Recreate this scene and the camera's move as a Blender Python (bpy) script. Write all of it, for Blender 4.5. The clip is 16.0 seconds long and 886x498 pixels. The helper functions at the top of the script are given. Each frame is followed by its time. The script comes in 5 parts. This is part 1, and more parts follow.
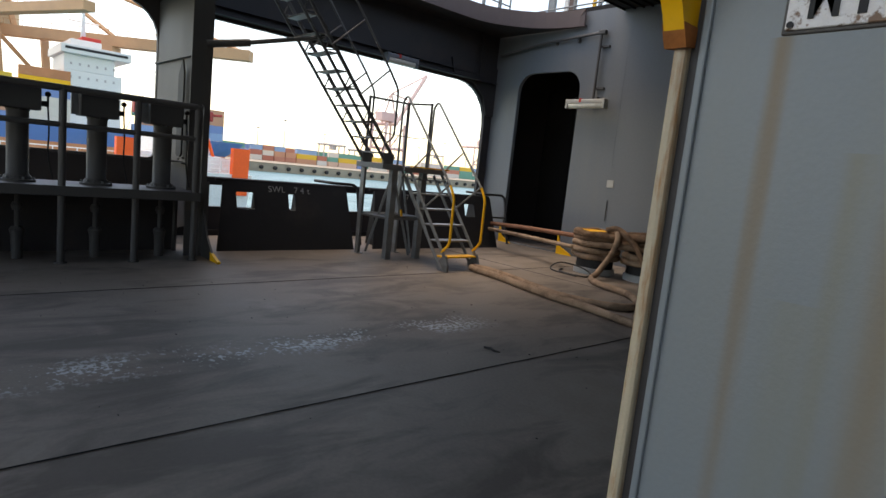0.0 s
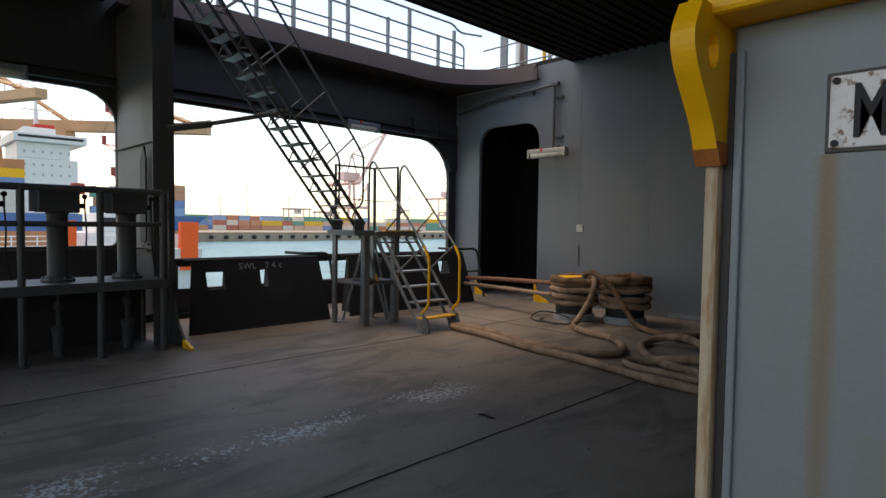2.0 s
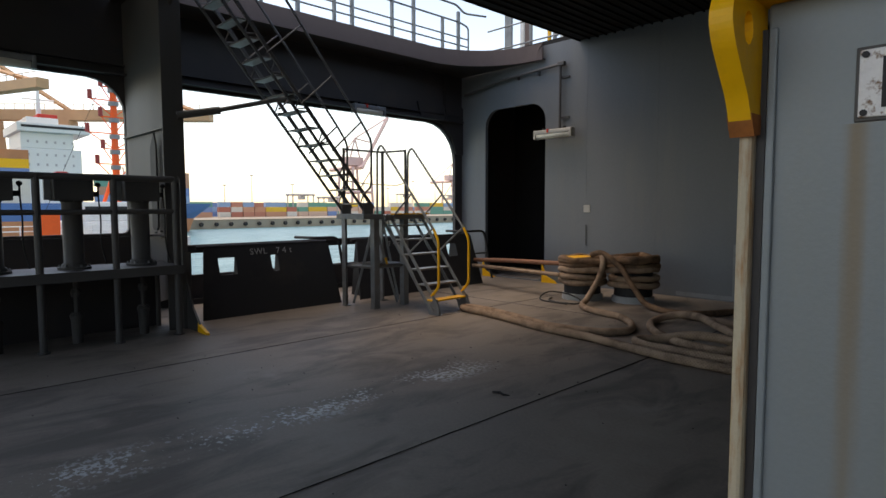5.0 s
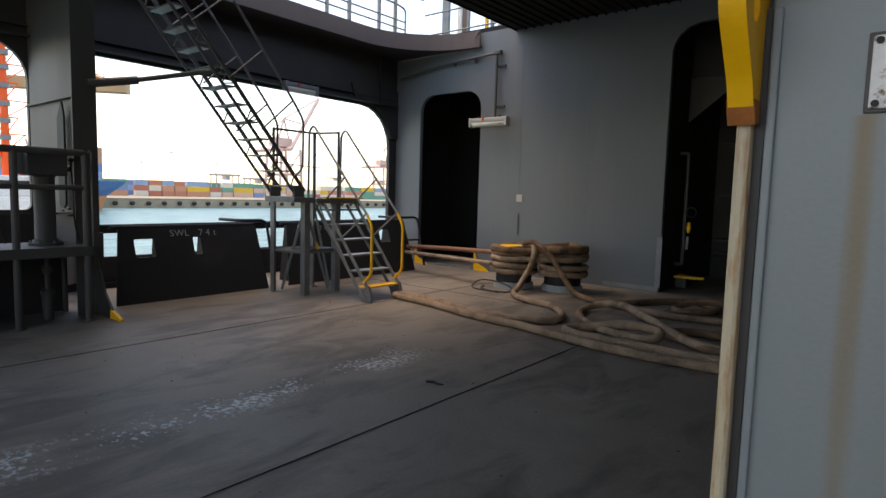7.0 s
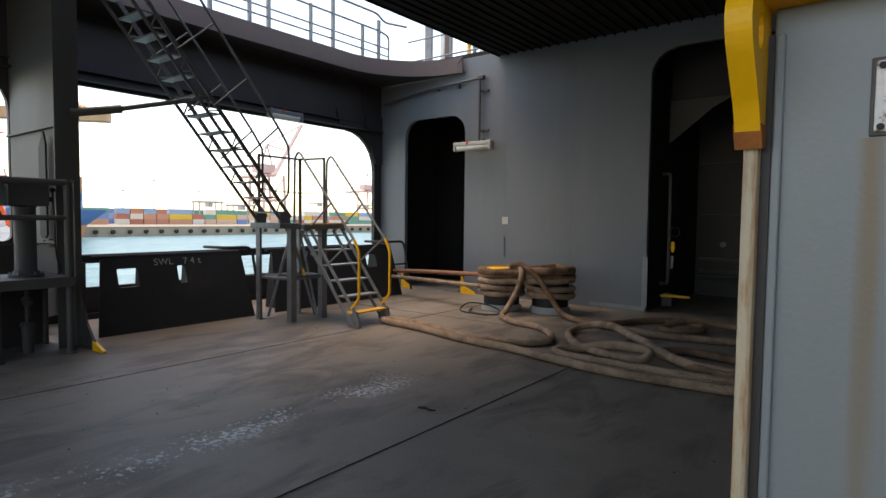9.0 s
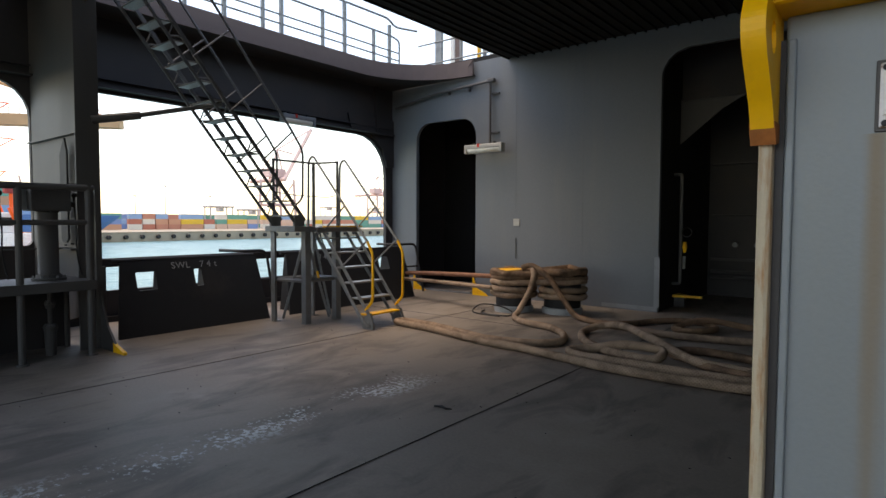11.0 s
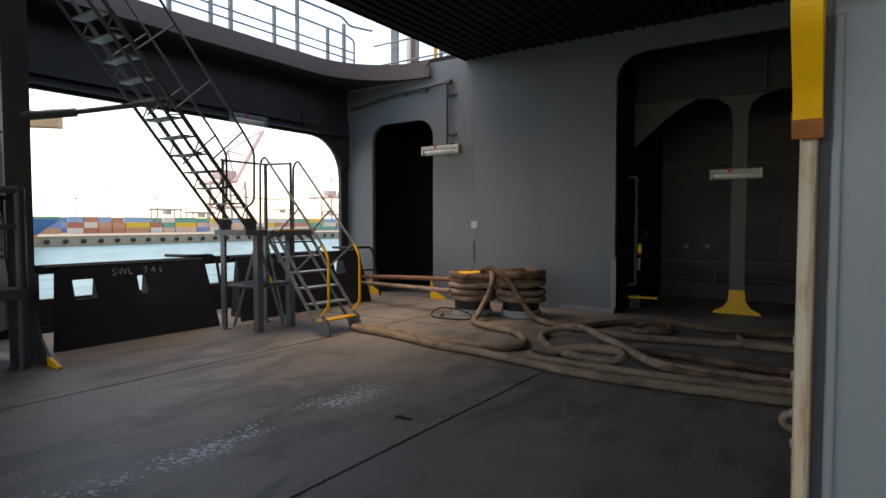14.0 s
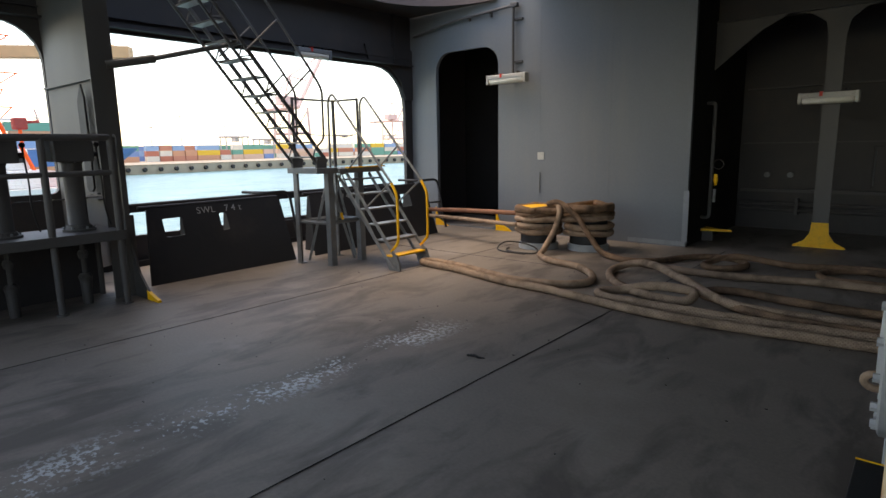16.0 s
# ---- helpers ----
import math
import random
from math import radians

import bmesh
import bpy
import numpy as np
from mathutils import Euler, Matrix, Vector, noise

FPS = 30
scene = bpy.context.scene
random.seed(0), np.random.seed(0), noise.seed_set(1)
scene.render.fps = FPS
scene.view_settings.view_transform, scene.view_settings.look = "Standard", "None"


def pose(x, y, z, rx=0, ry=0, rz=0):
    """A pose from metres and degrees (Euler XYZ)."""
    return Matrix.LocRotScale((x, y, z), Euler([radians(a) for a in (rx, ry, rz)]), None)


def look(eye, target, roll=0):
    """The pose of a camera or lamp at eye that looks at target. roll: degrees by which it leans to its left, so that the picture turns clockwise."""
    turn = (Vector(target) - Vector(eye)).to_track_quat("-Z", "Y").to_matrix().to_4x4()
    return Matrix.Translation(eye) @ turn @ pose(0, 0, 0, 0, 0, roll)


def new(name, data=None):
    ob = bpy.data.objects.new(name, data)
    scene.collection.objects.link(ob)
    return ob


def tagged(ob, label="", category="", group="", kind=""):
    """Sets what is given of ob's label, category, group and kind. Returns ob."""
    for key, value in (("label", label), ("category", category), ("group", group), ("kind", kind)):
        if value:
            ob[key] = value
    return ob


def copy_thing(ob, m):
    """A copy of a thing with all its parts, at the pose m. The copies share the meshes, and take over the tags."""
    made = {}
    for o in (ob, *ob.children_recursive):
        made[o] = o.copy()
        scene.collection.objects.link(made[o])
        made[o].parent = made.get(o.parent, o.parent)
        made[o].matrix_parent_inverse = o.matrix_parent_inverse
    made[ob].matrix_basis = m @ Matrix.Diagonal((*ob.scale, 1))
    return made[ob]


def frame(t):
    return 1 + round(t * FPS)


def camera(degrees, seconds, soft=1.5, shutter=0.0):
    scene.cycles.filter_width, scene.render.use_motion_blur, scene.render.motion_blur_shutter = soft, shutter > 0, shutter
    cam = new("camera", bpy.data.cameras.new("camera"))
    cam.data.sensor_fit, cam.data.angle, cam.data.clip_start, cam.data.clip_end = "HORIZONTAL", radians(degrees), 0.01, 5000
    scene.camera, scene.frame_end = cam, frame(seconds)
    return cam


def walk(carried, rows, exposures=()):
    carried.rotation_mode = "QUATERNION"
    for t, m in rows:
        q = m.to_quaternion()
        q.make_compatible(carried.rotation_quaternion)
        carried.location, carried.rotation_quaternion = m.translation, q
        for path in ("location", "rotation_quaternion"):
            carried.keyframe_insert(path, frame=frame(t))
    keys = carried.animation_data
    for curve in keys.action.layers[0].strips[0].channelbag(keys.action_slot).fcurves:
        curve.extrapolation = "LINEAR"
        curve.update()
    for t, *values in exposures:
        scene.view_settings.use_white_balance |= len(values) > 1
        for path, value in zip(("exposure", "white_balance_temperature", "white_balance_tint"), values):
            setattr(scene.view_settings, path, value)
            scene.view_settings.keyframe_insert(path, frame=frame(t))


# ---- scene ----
cam = camera(74.4, 16.0)
PATH = [
    (0, (0.487, -0.022, 1.627), (-0.986, 1.304, 1.36), 6.0),
    (0.5, (0.41, -0.017, 1.675), (-0.98, 1.383, 1.35), 5.1),
    (1, (0.362, -0.046, 1.73), (-1.026, 1.385, 1.558), 2.3),
    (1.5, (0.362, -0.025, 1.752), (-1.036, 1.401, 1.644), 2.2),
    (2, (0.353, -0.029, 1.755), (-1.072, 1.372, 1.669), 0.8),
    (2.5, (0.392, -0.024, 1.755), (-1.065, 1.344, 1.679), 0.4),
    (3, (0.4, -0.058, 1.741), (-1.036, 1.331, 1.66), 0.9),
    (3.5, (0.351, -0.098, 1.741), (-1.109, 1.263, 1.618), -1.2),
    (6, (0.348, -0.131, 1.721), (-1.052, 1.287, 1.559), 1.1),
    (6.5, (0.321, -0.1, 1.708), (-1.038, 1.355, 1.528), 1.4),
    (7, (0.225, -0.081, 1.734), (-1.029, 1.465, 1.548), 1.6),
    (7.5, (0.189, -0.081, 1.738), (-0.991, 1.529, 1.602), 1.1),
    (8, (0.194, -0.149, 1.73), (-1.004, 1.448, 1.61), 0.4),
    (8.5, (0.188, -0.086, 1.742), (-1.026, 1.5, 1.633), 0.5),
    (11, (0.202, -0.19, 1.724), (-1.044, 1.372, 1.628), 0.2),
    (11.5, (0.195, -0.155, 1.731), (-1.135, 1.335, 1.617), -0.5),
    (12, (0.195, -0.134, 1.735), (-1.195, 1.298, 1.605), -0.6),
    (12.5, (0.169, -0.04, 1.732), (-1.124, 1.482, 1.627), 0.4),
    (13, (0.166, -0.102, 1.707), (-1.089, 1.451, 1.599), -1.5),
    (13.5, (0.14, -0.078, 1.721), (-1.171, 1.429, 1.618), -2.5),
    (14, (0.062, -0.074, 1.732), (-1.062, 1.578, 1.644), 0.0),
    (14.5, (0.022, -0.095, 1.721), (-1.025, 1.605, 1.592), -0.5),
    (15, (0.005, -0.109, 1.72), (-1.08, 1.564, 1.57), -0.1),
    (15.5, (-0.003, -0.11, 1.722), (-1.134, 1.533, 1.575), -0.1),
    (16, (0.035, -0.177, 1.938), (-1.241, 1.324, 1.592), -1.0),
]
walk(cam, [(t, look(eye, target, roll)) for t, eye, target, roll in PATH],
     exposures=[(0.0, 1.60, 9000, 16), (1.0, 1.62, 9000, 16), (1.5, 1.55, 9000, 16), (2.2, 1.27, 9000, 16), (3.7, 1.20, 9000, 16), (6.5, 1.55, 9000, 16), (8.0, 1.80, 9000, 16), (10.8, 1.75, 9000, 16), (12.0, 1.60, 9000, 16), (13.5, 1.60, 9000, 16), (15.5, 1.78, 9000, 16), (16.0, 2.05, 9000, 16)])


# ---- world and sun ----
world = bpy.data.worlds.new("world")
scene.world = world
world.use_nodes = True
wn, wl = world.node_tree.nodes, world.node_tree.links
sky = wn.new("ShaderNodeTexSky")
sky.sky_type, sky.sun_disc = "NISHITA", False
sky.sun_elevation, sky.sun_rotation = radians(70), radians(242)
sky.air_density, sky.dust_density, sky.ozone_density = 1.0, 0.8, 1.5
wn["Background"].inputs["Strength"].default_value = 0.15
wl.new(sky.outputs["Color"], wn["Background"].inputs["Color"])

sun_data = bpy.data.lights.new("sun", "SUN")
sun_data.energy, sun_data.angle, sun_data.color = 0.9, radians(40), (1.0, 0.95, 0.88)
sun = new("sun", sun_data)
sun.matrix_world = look((-19, -10, 58), (0, 0, 0))


# ---- materials ----
def material(name, base, rough=0.6, metal=0.0, var=0.12, scale=6.0, bump=0.15, fine=60.0,
             stain=None, stain_amount=0.5, stain_scale=1.2, streak=False, spec=0.5, lo=0.52, hi=0.72):
    """A painted, stained or bare surface: two scales of variation, stains, fine relief."""
    m = bpy.data.materials.new(name)
    m.use_nodes = True
    n, l = m.node_tree.nodes, m.node_tree.links
    b = n["Principled BSDF"]
    b.inputs["Metallic"].default_value = metal
    b.inputs["Specular IOR Level"].default_value = spec
    co = n.new("ShaderNodeTexCoord")
    big = n.new("ShaderNodeTexNoise")
    big.inputs["Scale"].default_value, big.inputs["Detail"].default_value = scale, 6
    small = n.new("ShaderNodeTexNoise")
    small.inputs["Scale"].default_value, small.inputs["Detail"].default_value = fine, 4
    geo = n.new("ShaderNodeNewGeometry")
    src = geo.outputs["Position"]
    if streak:
        mp = n.new("ShaderNodeMapping")
        mp.inputs["Scale"].default_value = (1, 1, 0.12)
        l.new(src, mp.inputs["Vector"])
        l.new(mp.outputs["Vector"], big.inputs["Vector"])
    else:
        l.new(src, big.inputs["Vector"])
    l.new(src, small.inputs["Vector"])
    mix = n.new("ShaderNodeMix")
    mix.data_type = "RGBA"
    dim = [max(0, c * (1 - var)) for c in base]
    lit = [min(1, c * (1 + var)) for c in base]
    mix.inputs["A"].default_value = (*dim, 1)
    mix.inputs["B"].default_value = (*lit, 1)
    add = n.new("ShaderNodeMath")
    add.operation = "MULTIPLY_ADD"
    l.new(small.outputs["Fac"], add.inputs[0])
    add.inputs[1].default_value = 0.45
    l.new(big.outputs["Fac"], add.inputs[2])
    ramp0 = n.new("ShaderNodeMapRange")
    ramp0.inputs["From Min"].default_value, ramp0.inputs["From Max"].default_value = 0.45, 1.0
    l.new(add.outputs[0], ramp0.inputs["Value"])
    l.new(ramp0.outputs["Result"], mix.inputs["Factor"])
    out = mix.outputs["Result"]
    if stain:
        st = n.new("ShaderNodeTexNoise")
        st.inputs["Scale"].default_value, st.inputs["Detail"].default_value = stain_scale, 8
        st.inputs["Roughness"].default_value = 0.65
        if streak:
            l.new(mp.outputs["Vector"], st.inputs["Vector"])
        else:
            l.new(src, st.inputs["Vector"])
        mr = n.new("ShaderNodeMapRange")
        mr.inputs["From Min"].default_value, mr.inputs["From Max"].default_value = lo, hi
        mr.inputs["To Max"].default_value = stain_amount
        l.new(st.outputs["Fac"], mr.inputs["Value"])
        m2 = n.new("ShaderNodeMix")
        m2.data_type = "RGBA"
        l.new(mr.outputs["Result"], m2.inputs["Factor"])
        l.new(out, m2.inputs["A"])
        m2.inputs["B"].default_value = (*stain, 1)
        out = m2.outputs["Result"]
    l.new(out, b.inputs["Base Color"])
    rr = n.new("ShaderNodeMapRange")
    rr.inputs["To Min"].default_value, rr.inputs["To Max"].default_value = max(0, rough - 0.12), min(1, rough + 0.12)
    l.new(big.outputs["Fac"], rr.inputs["Value"])
    l.new(rr.outputs["Result"], b.inputs["Roughness"])
    if bump:
        bp = n.new("ShaderNodeBump")
        bp.inputs["Strength"].default_value, bp.inputs["Distance"].default_value = bump, 0.01
        l.new(small.outputs["Fac"], bp.inputs["Height"])
        l.new(bp.outputs["Normal"], b.inputs["Normal"])
    return m


WALL = material("grey_blue_paint", (0.140, 0.153, 0.165), 0.5, var=0.10, scale=0.7, bump=0.06, fine=25, stain=(0.185, 0.185, 0.17), stain_amount=0.45, streak=True)
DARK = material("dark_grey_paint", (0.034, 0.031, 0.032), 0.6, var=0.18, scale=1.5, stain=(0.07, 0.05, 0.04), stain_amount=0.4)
FRAME = material("mid_grey_paint", (0.066, 0.064, 0.063), 0.55, var=0.12, scale=2, stain=(0.12, 0.09, 0.07), stain_amount=0.35, streak=True)
BLACK = material("black_tar_paint", (0.012, 0.012, 0.013), 0.65, var=0.3, scale=3, stain=(0.05, 0.04, 0.035), stain_amount=0.5)
# Near-black base: the shade overhead and behind the doorway is in the colour.
CEIL = material("shade_black", (0.004, 0.0036, 0.0036), 0.85, var=0.3, scale=1.5)
BROWN = material("red_brown_primer", (0.115, 0.075, 0.066), 0.6, var=0.2, scale=1.2, stain=(0.06, 0.045, 0.04), stain_amount=0.5)
STEEL = material("galvanised_steel", (0.20, 0.215, 0.225), 0.5, metal=0.35, var=0.15, scale=8, stain=(0.10, 0.075, 0.06), stain_amount=0.4, stain_scale=5)
LADDER = material("grey_ladder_paint", (0.115, 0.118, 0.122), 0.5, metal=0.2, var=0.2, scale=8, stain=(0.08, 0.05, 0.035), stain_amount=0.4, stain_scale=6)
TREAD = material("worn_steel_tread", (0.24, 0.245, 0.25), 0.45, metal=0.4, var=0.15, scale=12, stain=(0.12, 0.1, 0.08), stain_amount=0.5, stain_scale=9)
YELLOW = material("safety_yellow_paint", (0.93, 0.47, 0.008), 0.5, var=0.08, scale=5, stain=(0.42, 0.17, 0.02), stain_amount=0.4, stain_scale=9)
def braided(name, base, stain, amount, lo, hi):
    """Plaited rope: crossing strands in relief along the tube, darker between them, grime in patches."""
    m = material(name, base, 0.9, var=0.28, scale=6, bump=0.0, fine=70, stain=stain, stain_amount=amount, stain_scale=2.6, lo=lo, hi=hi, spec=0.2)
    n, l = m.node_tree.nodes, m.node_tree.links
    b = n["Principled BSDF"]
    uv = n.new("ShaderNodeUVMap")
    uv.uv_map = "along"
    sep = n.new("ShaderNodeSeparateXYZ")
    l.new(uv.outputs["UV"], sep.inputs["Vector"])
    wave = []
    for sign in (1, -1):
        a = n.new("ShaderNodeMath")
        a.operation = "MULTIPLY"
        a.inputs[1].default_value = 2 * math.pi * 26
        l.new(sep.outputs["X"], a.inputs[0])
        c = n.new("ShaderNodeMath")
        c.operation = "MULTIPLY_ADD"
        c.inputs[1].default_value = sign * 2 * math.pi * 8
        l.new(sep.outputs["Y"], c.inputs[0])
        l.new(a.outputs[0], c.inputs[2])
        d = n.new("ShaderNodeMath")
        d.operation = "SINE"
        l.new(c.outputs[0], d.inputs[0])
        wave.append(d)
    top = n.new("ShaderNodeMath")
    top.operation = "MAXIMUM"
    l.new(wave[0].outputs[0], top.inputs[0])
    l.new(wave[1].outputs[0], top.inputs[1])
    bp = n.new("ShaderNodeBump")
    bp.inputs["Strength"].default_value, bp.inputs["Distance"].default_value = 0.55, 0.006
    l.new(top.outputs[0], bp.inputs["Height"])
    l.new(bp.outputs["Normal"], b.inputs["Normal"])
    mr = n.new("ShaderNodeMapRange")
    mr.inputs["From Min"].default_value, mr.inputs["From Max"].default_value = -0.6, 0.5
    mr.inputs["To Min"].default_value, mr.inputs["To Max"].default_value = 0.28, 0.0
    l.new(top.outputs[0], mr.inputs["Value"])
    mx = n.new("ShaderNodeMix")
    mx.data_type = "RGBA"
    l.new(mr.outputs["Result"], mx.inputs["Factor"])
    l.new(b.inputs["Base Color"].links[0].from_socket, mx.inputs["A"])
    mx.inputs["B"].default_value = (*stain, 1)
    l.new(mx.outputs["Result"], b.inputs["Base Color"])
    return m


ROPE = braided("hemp_coloured_rope", (0.36, 0.25, 0.175), (0.07, 0.045, 0.032), 0.8, 0.48, 0.70)
ROPE_DARK = braided("weathered_dark_rope", (0.24, 0.145, 0.09), (0.045, 0.032, 0.024), 0.85, 0.44, 0.66)
WHITE = material("white_enamel", (0.72, 0.72, 0.70), 0.4, var=0.06, scale=6, stain=(0.4, 0.33, 0.25), stain_amount=0.3, stain_scale=5)
RED = material("red_paint", (0.62, 0.035, 0.02), 0.45, var=0.1)
ORANGE = material("orange_paint", (0.98, 0.10, 0.006), 0.5, var=0.08)
LENS = material("lamp_diffuser", (0.70, 0.68, 0.60), 0.3, var=0.05, scale=8)


def deck_material():
    """Deck paint: grey-brown, scuffed, dark smears along the ship, a worn strip of white flecks."""
    m = material("deck_paint", (0.215, 0.180, 0.150), 0.55, spec=0.3, var=0.22, scale=0.9, bump=0.12, fine=35, stain=(0.30, 0.262, 0.228), stain_amount=0.6, stain_scale=0.8)
    n, l = m.node_tree.nodes, m.node_tree.links
    b = n["Principled BSDF"]
    base = b.inputs["Base Color"].links[0].from_socket
    geo = n["Geometry"]
    # dark smears, drawn out across the deck
    mp = n.new("ShaderNodeMapping")
    mp.inputs["Scale"].default_value = (1.9, 0.8, 1)
    mp.inputs["Rotation"].default_value = (0, 0, -0.5)
    l.new(geo.outputs["Position"], mp.inputs["Vector"])
    sm = n.new("ShaderNodeTexNoise")
    sm.inputs["Scale"].default_value, sm.inputs["Detail"].default_value, sm.inputs["Roughness"].default_value = 1.15, 10, 0.62
    sm.inputs["Distortion"].default_value = 0.6
    l.new(mp.outputs["Vector"], sm.inputs["Vector"])
    mr = n.new("ShaderNodeMapRange")
    mr.inputs["From Min"].default_value, mr.inputs["From Max"].default_value, mr.inputs["To Max"].default_value = 0.48, 0.64, 0.66
    wide = n.new("ShaderNodeTexNoise")
    wide.inputs["Scale"].default_value, wide.inputs["Detail"].default_value = 0.42, 3
    l.new(geo.outputs["Position"], wide.inputs["Vector"])
    wr = n.new("ShaderNodeMapRange")
    wr.inputs["From Min"].default_value, wr.inputs["From Max"].default_value, wr.inputs["To Min"].default_value, wr.inputs["To Max"].default_value = 0.36, 0.60, -0.09, 0.07
    l.new(wide.outputs["Fac"], wr.inputs["Value"])
    both = n.new("ShaderNodeMath")
    both.operation = "ADD"
    l.new(sm.outputs["Fac"], both.inputs[0])
    l.new(wr.outputs["Result"], both.inputs[1])
    l.new(both.outputs[0], mr.inputs["Value"])
    m1 = n.new("ShaderNodeMix")
    m1.data_type = "RGBA"
    l.new(mr.outputs["Result"], m1.inputs["Factor"])
    l.new(base, m1.inputs["A"])
    m1.inputs["B"].default_value = (0.075, 0.061, 0.052, 1)
    # white flecks of an old painted line, at x = -3.95
    sep = n.new("ShaderNodeSeparateXYZ")
    l.new(geo.outputs["Position"], sep.inputs["Vector"])
    off = n.new("ShaderNodeMath")
    off.operation = "ADD"
    off.inputs[1].default_value = 3.97
    l.new(sep.outputs["X"], off.inputs[0])
    ab = n.new("ShaderNodeMath")
    ab.operation = "ABSOLUTE"
    l.new(off.outputs[0], ab.inputs[0])
    band = n.new("ShaderNodeMapRange")
    band.inputs["From Min"].default_value, band.inputs["From Max"].default_value = 0.33, 0.08
    l.new(ab.outputs[0], band.inputs["Value"])
    along = n.new("ShaderNodeMapRange")
    along.inputs["From Min"].default_value, along.inputs["From Max"].default_value = 4.9, 4.2
    l.new(sep.outputs["Y"], along.inputs["Value"])
    fl = n.new("ShaderNodeTexNoise")
    fl.inputs["Scale"].default_value, fl.inputs["Detail"].default_value, fl.inputs["Roughness"].default_value = 22, 4, 0.6
    l.new(geo.outputs["Position"], fl.inputs["Vector"])
    pt = n.new("ShaderNodeTexNoise")
    pt.inputs["Scale"].default_value, pt.inputs["Detail"].default_value = 1.7, 3
    l.new(geo.outputs["Position"], pt.inputs["Vector"])
    ptr = n.new("ShaderNodeMapRange")
    ptr.inputs["From Min"].default_value, ptr.inputs["From Max"].default_value, ptr.inputs["To Min"].default_value, ptr.inputs["To Max"].default_value = 0.40, 0.62, -0.13, 0.06
    l.new(pt.outputs["Fac"], ptr.inputs["Value"])
    ad = n.new("ShaderNodeMath")
    ad.operation = "ADD"
    l.new(fl.outputs["Fac"], ad.inputs[0])
    l.new(ptr.outputs["Result"], ad.inputs[1])
    flr = n.new("ShaderNodeMapRange")
    flr.inputs["From Min"].default_value, flr.inputs["From Max"].default_value = 0.53, 0.59
    l.new(ad.outputs[0], flr.inputs["Value"])
    p1 = n.new("ShaderNodeMath")
    p1.operation = "MULTIPLY"
    l.new(band.outputs["Result"], p1.inputs[0])
    l.new(along.outputs["Result"], p1.inputs[1])
    p2 = n.new("ShaderNodeMath")
    p2.operation = "MULTIPLY"
    l.new(p1.outputs[0], p2.inputs[0])
    l.new(flr.outputs["Result"], p2.inputs[1])
    m2 = n.new("ShaderNodeMix")
    m2.data_type = "RGBA"
    l.new(p2.outputs[0], m2.inputs["Factor"])
    l.new(m1.outputs["Result"], m2.inputs["A"])
    m2.inputs["B"].default_value = (0.54, 0.55, 0.55, 1)
    l.new(m2.outputs["Result"], b.inputs["Base Color"])
    return m


DECK = deck_material()


# ---- mesh helpers ----
def part(name, bm, mat, parent=None, label="", smooth=False):
    me = bpy.data.meshes.new(name)
    bmesh.ops.recalc_face_normals(bm, faces=bm.faces)
    bm.to_mesh(me)
    bm.free()
    me.materials.append(mat)
    if smooth:
        for p in me.polygons:
            p.use_smooth = True
    ob = new(name, me)
    if parent is not None:
        ob.parent = parent
    if label:
        ob["label"] = label
    return ob


def thing(name, label, category, group="", kind="", at=None):
    ob = new(name)
    ob.empty_display_size = 0.2
    if at is not None:
        ob.matrix_basis = at
    return tagged(ob, label, category, group, kind)


def box(bm, x0, y0, z0, x1, y1, z1, bevel=0.0):
    tmp = bmesh.new()
    vs = [tmp.verts.new((x, y, z)) for z in (z0, z1) for x, y in ((x0, y0), (x1, y0), (x1, y1), (x0, y1))]
    for f in ((3, 2, 1, 0), (4, 5, 6, 7), (0, 1, 5, 4), (1, 2, 6, 5), (2, 3, 7, 6), (3, 0, 4, 7)):
        tmp.faces.new([vs[i] for i in f])
    if bevel:
        bmesh.ops.bevel(tmp, geom=tmp.edges[:], offset=bevel, segments=2, affect="EDGES", profile=0.5)
    join(bm, tmp)
    return bm


def join(bm, tmp, m=None):
    me = bpy.data.meshes.new("tmp")
    if m is not None:
        bmesh.ops.transform(tmp, matrix=m, verts=tmp.verts)
    tmp.to_mesh(me)
    tmp.free()
    bm.from_mesh(me)
    bpy.data.meshes.remove(me)


def rings(bm, path, radii, n=10, closed=False, caps=True):
    """A tube of given radii along a list of points."""
    pts = [Vector(p) for p in path]
    count = len(pts)
    loops = []
    up = Vector((0, 0, 1))
    side = None
    for i, p in enumerate(pts):
        a = pts[(i - 1) % count] if (closed or i > 0) else p
        b = pts[(i + 1) % count] if (closed or i < count - 1) else p
        d = (b - a).normalized()
        if side is None:
            ref = up if abs(d.z) < 0.95 else Vector((1, 0, 0))
            side = d.cross(ref).normalized()
        else:
            side = (side - d * side.dot(d)).normalized()
        top = side.cross(d)
        r = radii[i] if isinstance(radii, (list, tuple)) else radii
        loops.append([bm.verts.new(p + side * (r * math.cos(2 * math.pi * k / n)) + top * (r * math.sin(2 * math.pi * k / n))) for k in range(n)])
    for i in range(count if closed else count - 1):
        a, b = loops[i], loops[(i + 1) % count]
        for k in range(n):
            bm.faces.new((a[k], a[(k + 1) % n], b[(k + 1) % n], b[k]))
    if caps and not closed:
        bm.faces.new(loops[0])
        bm.faces.new(list(reversed(loops[-1])))
    return bm


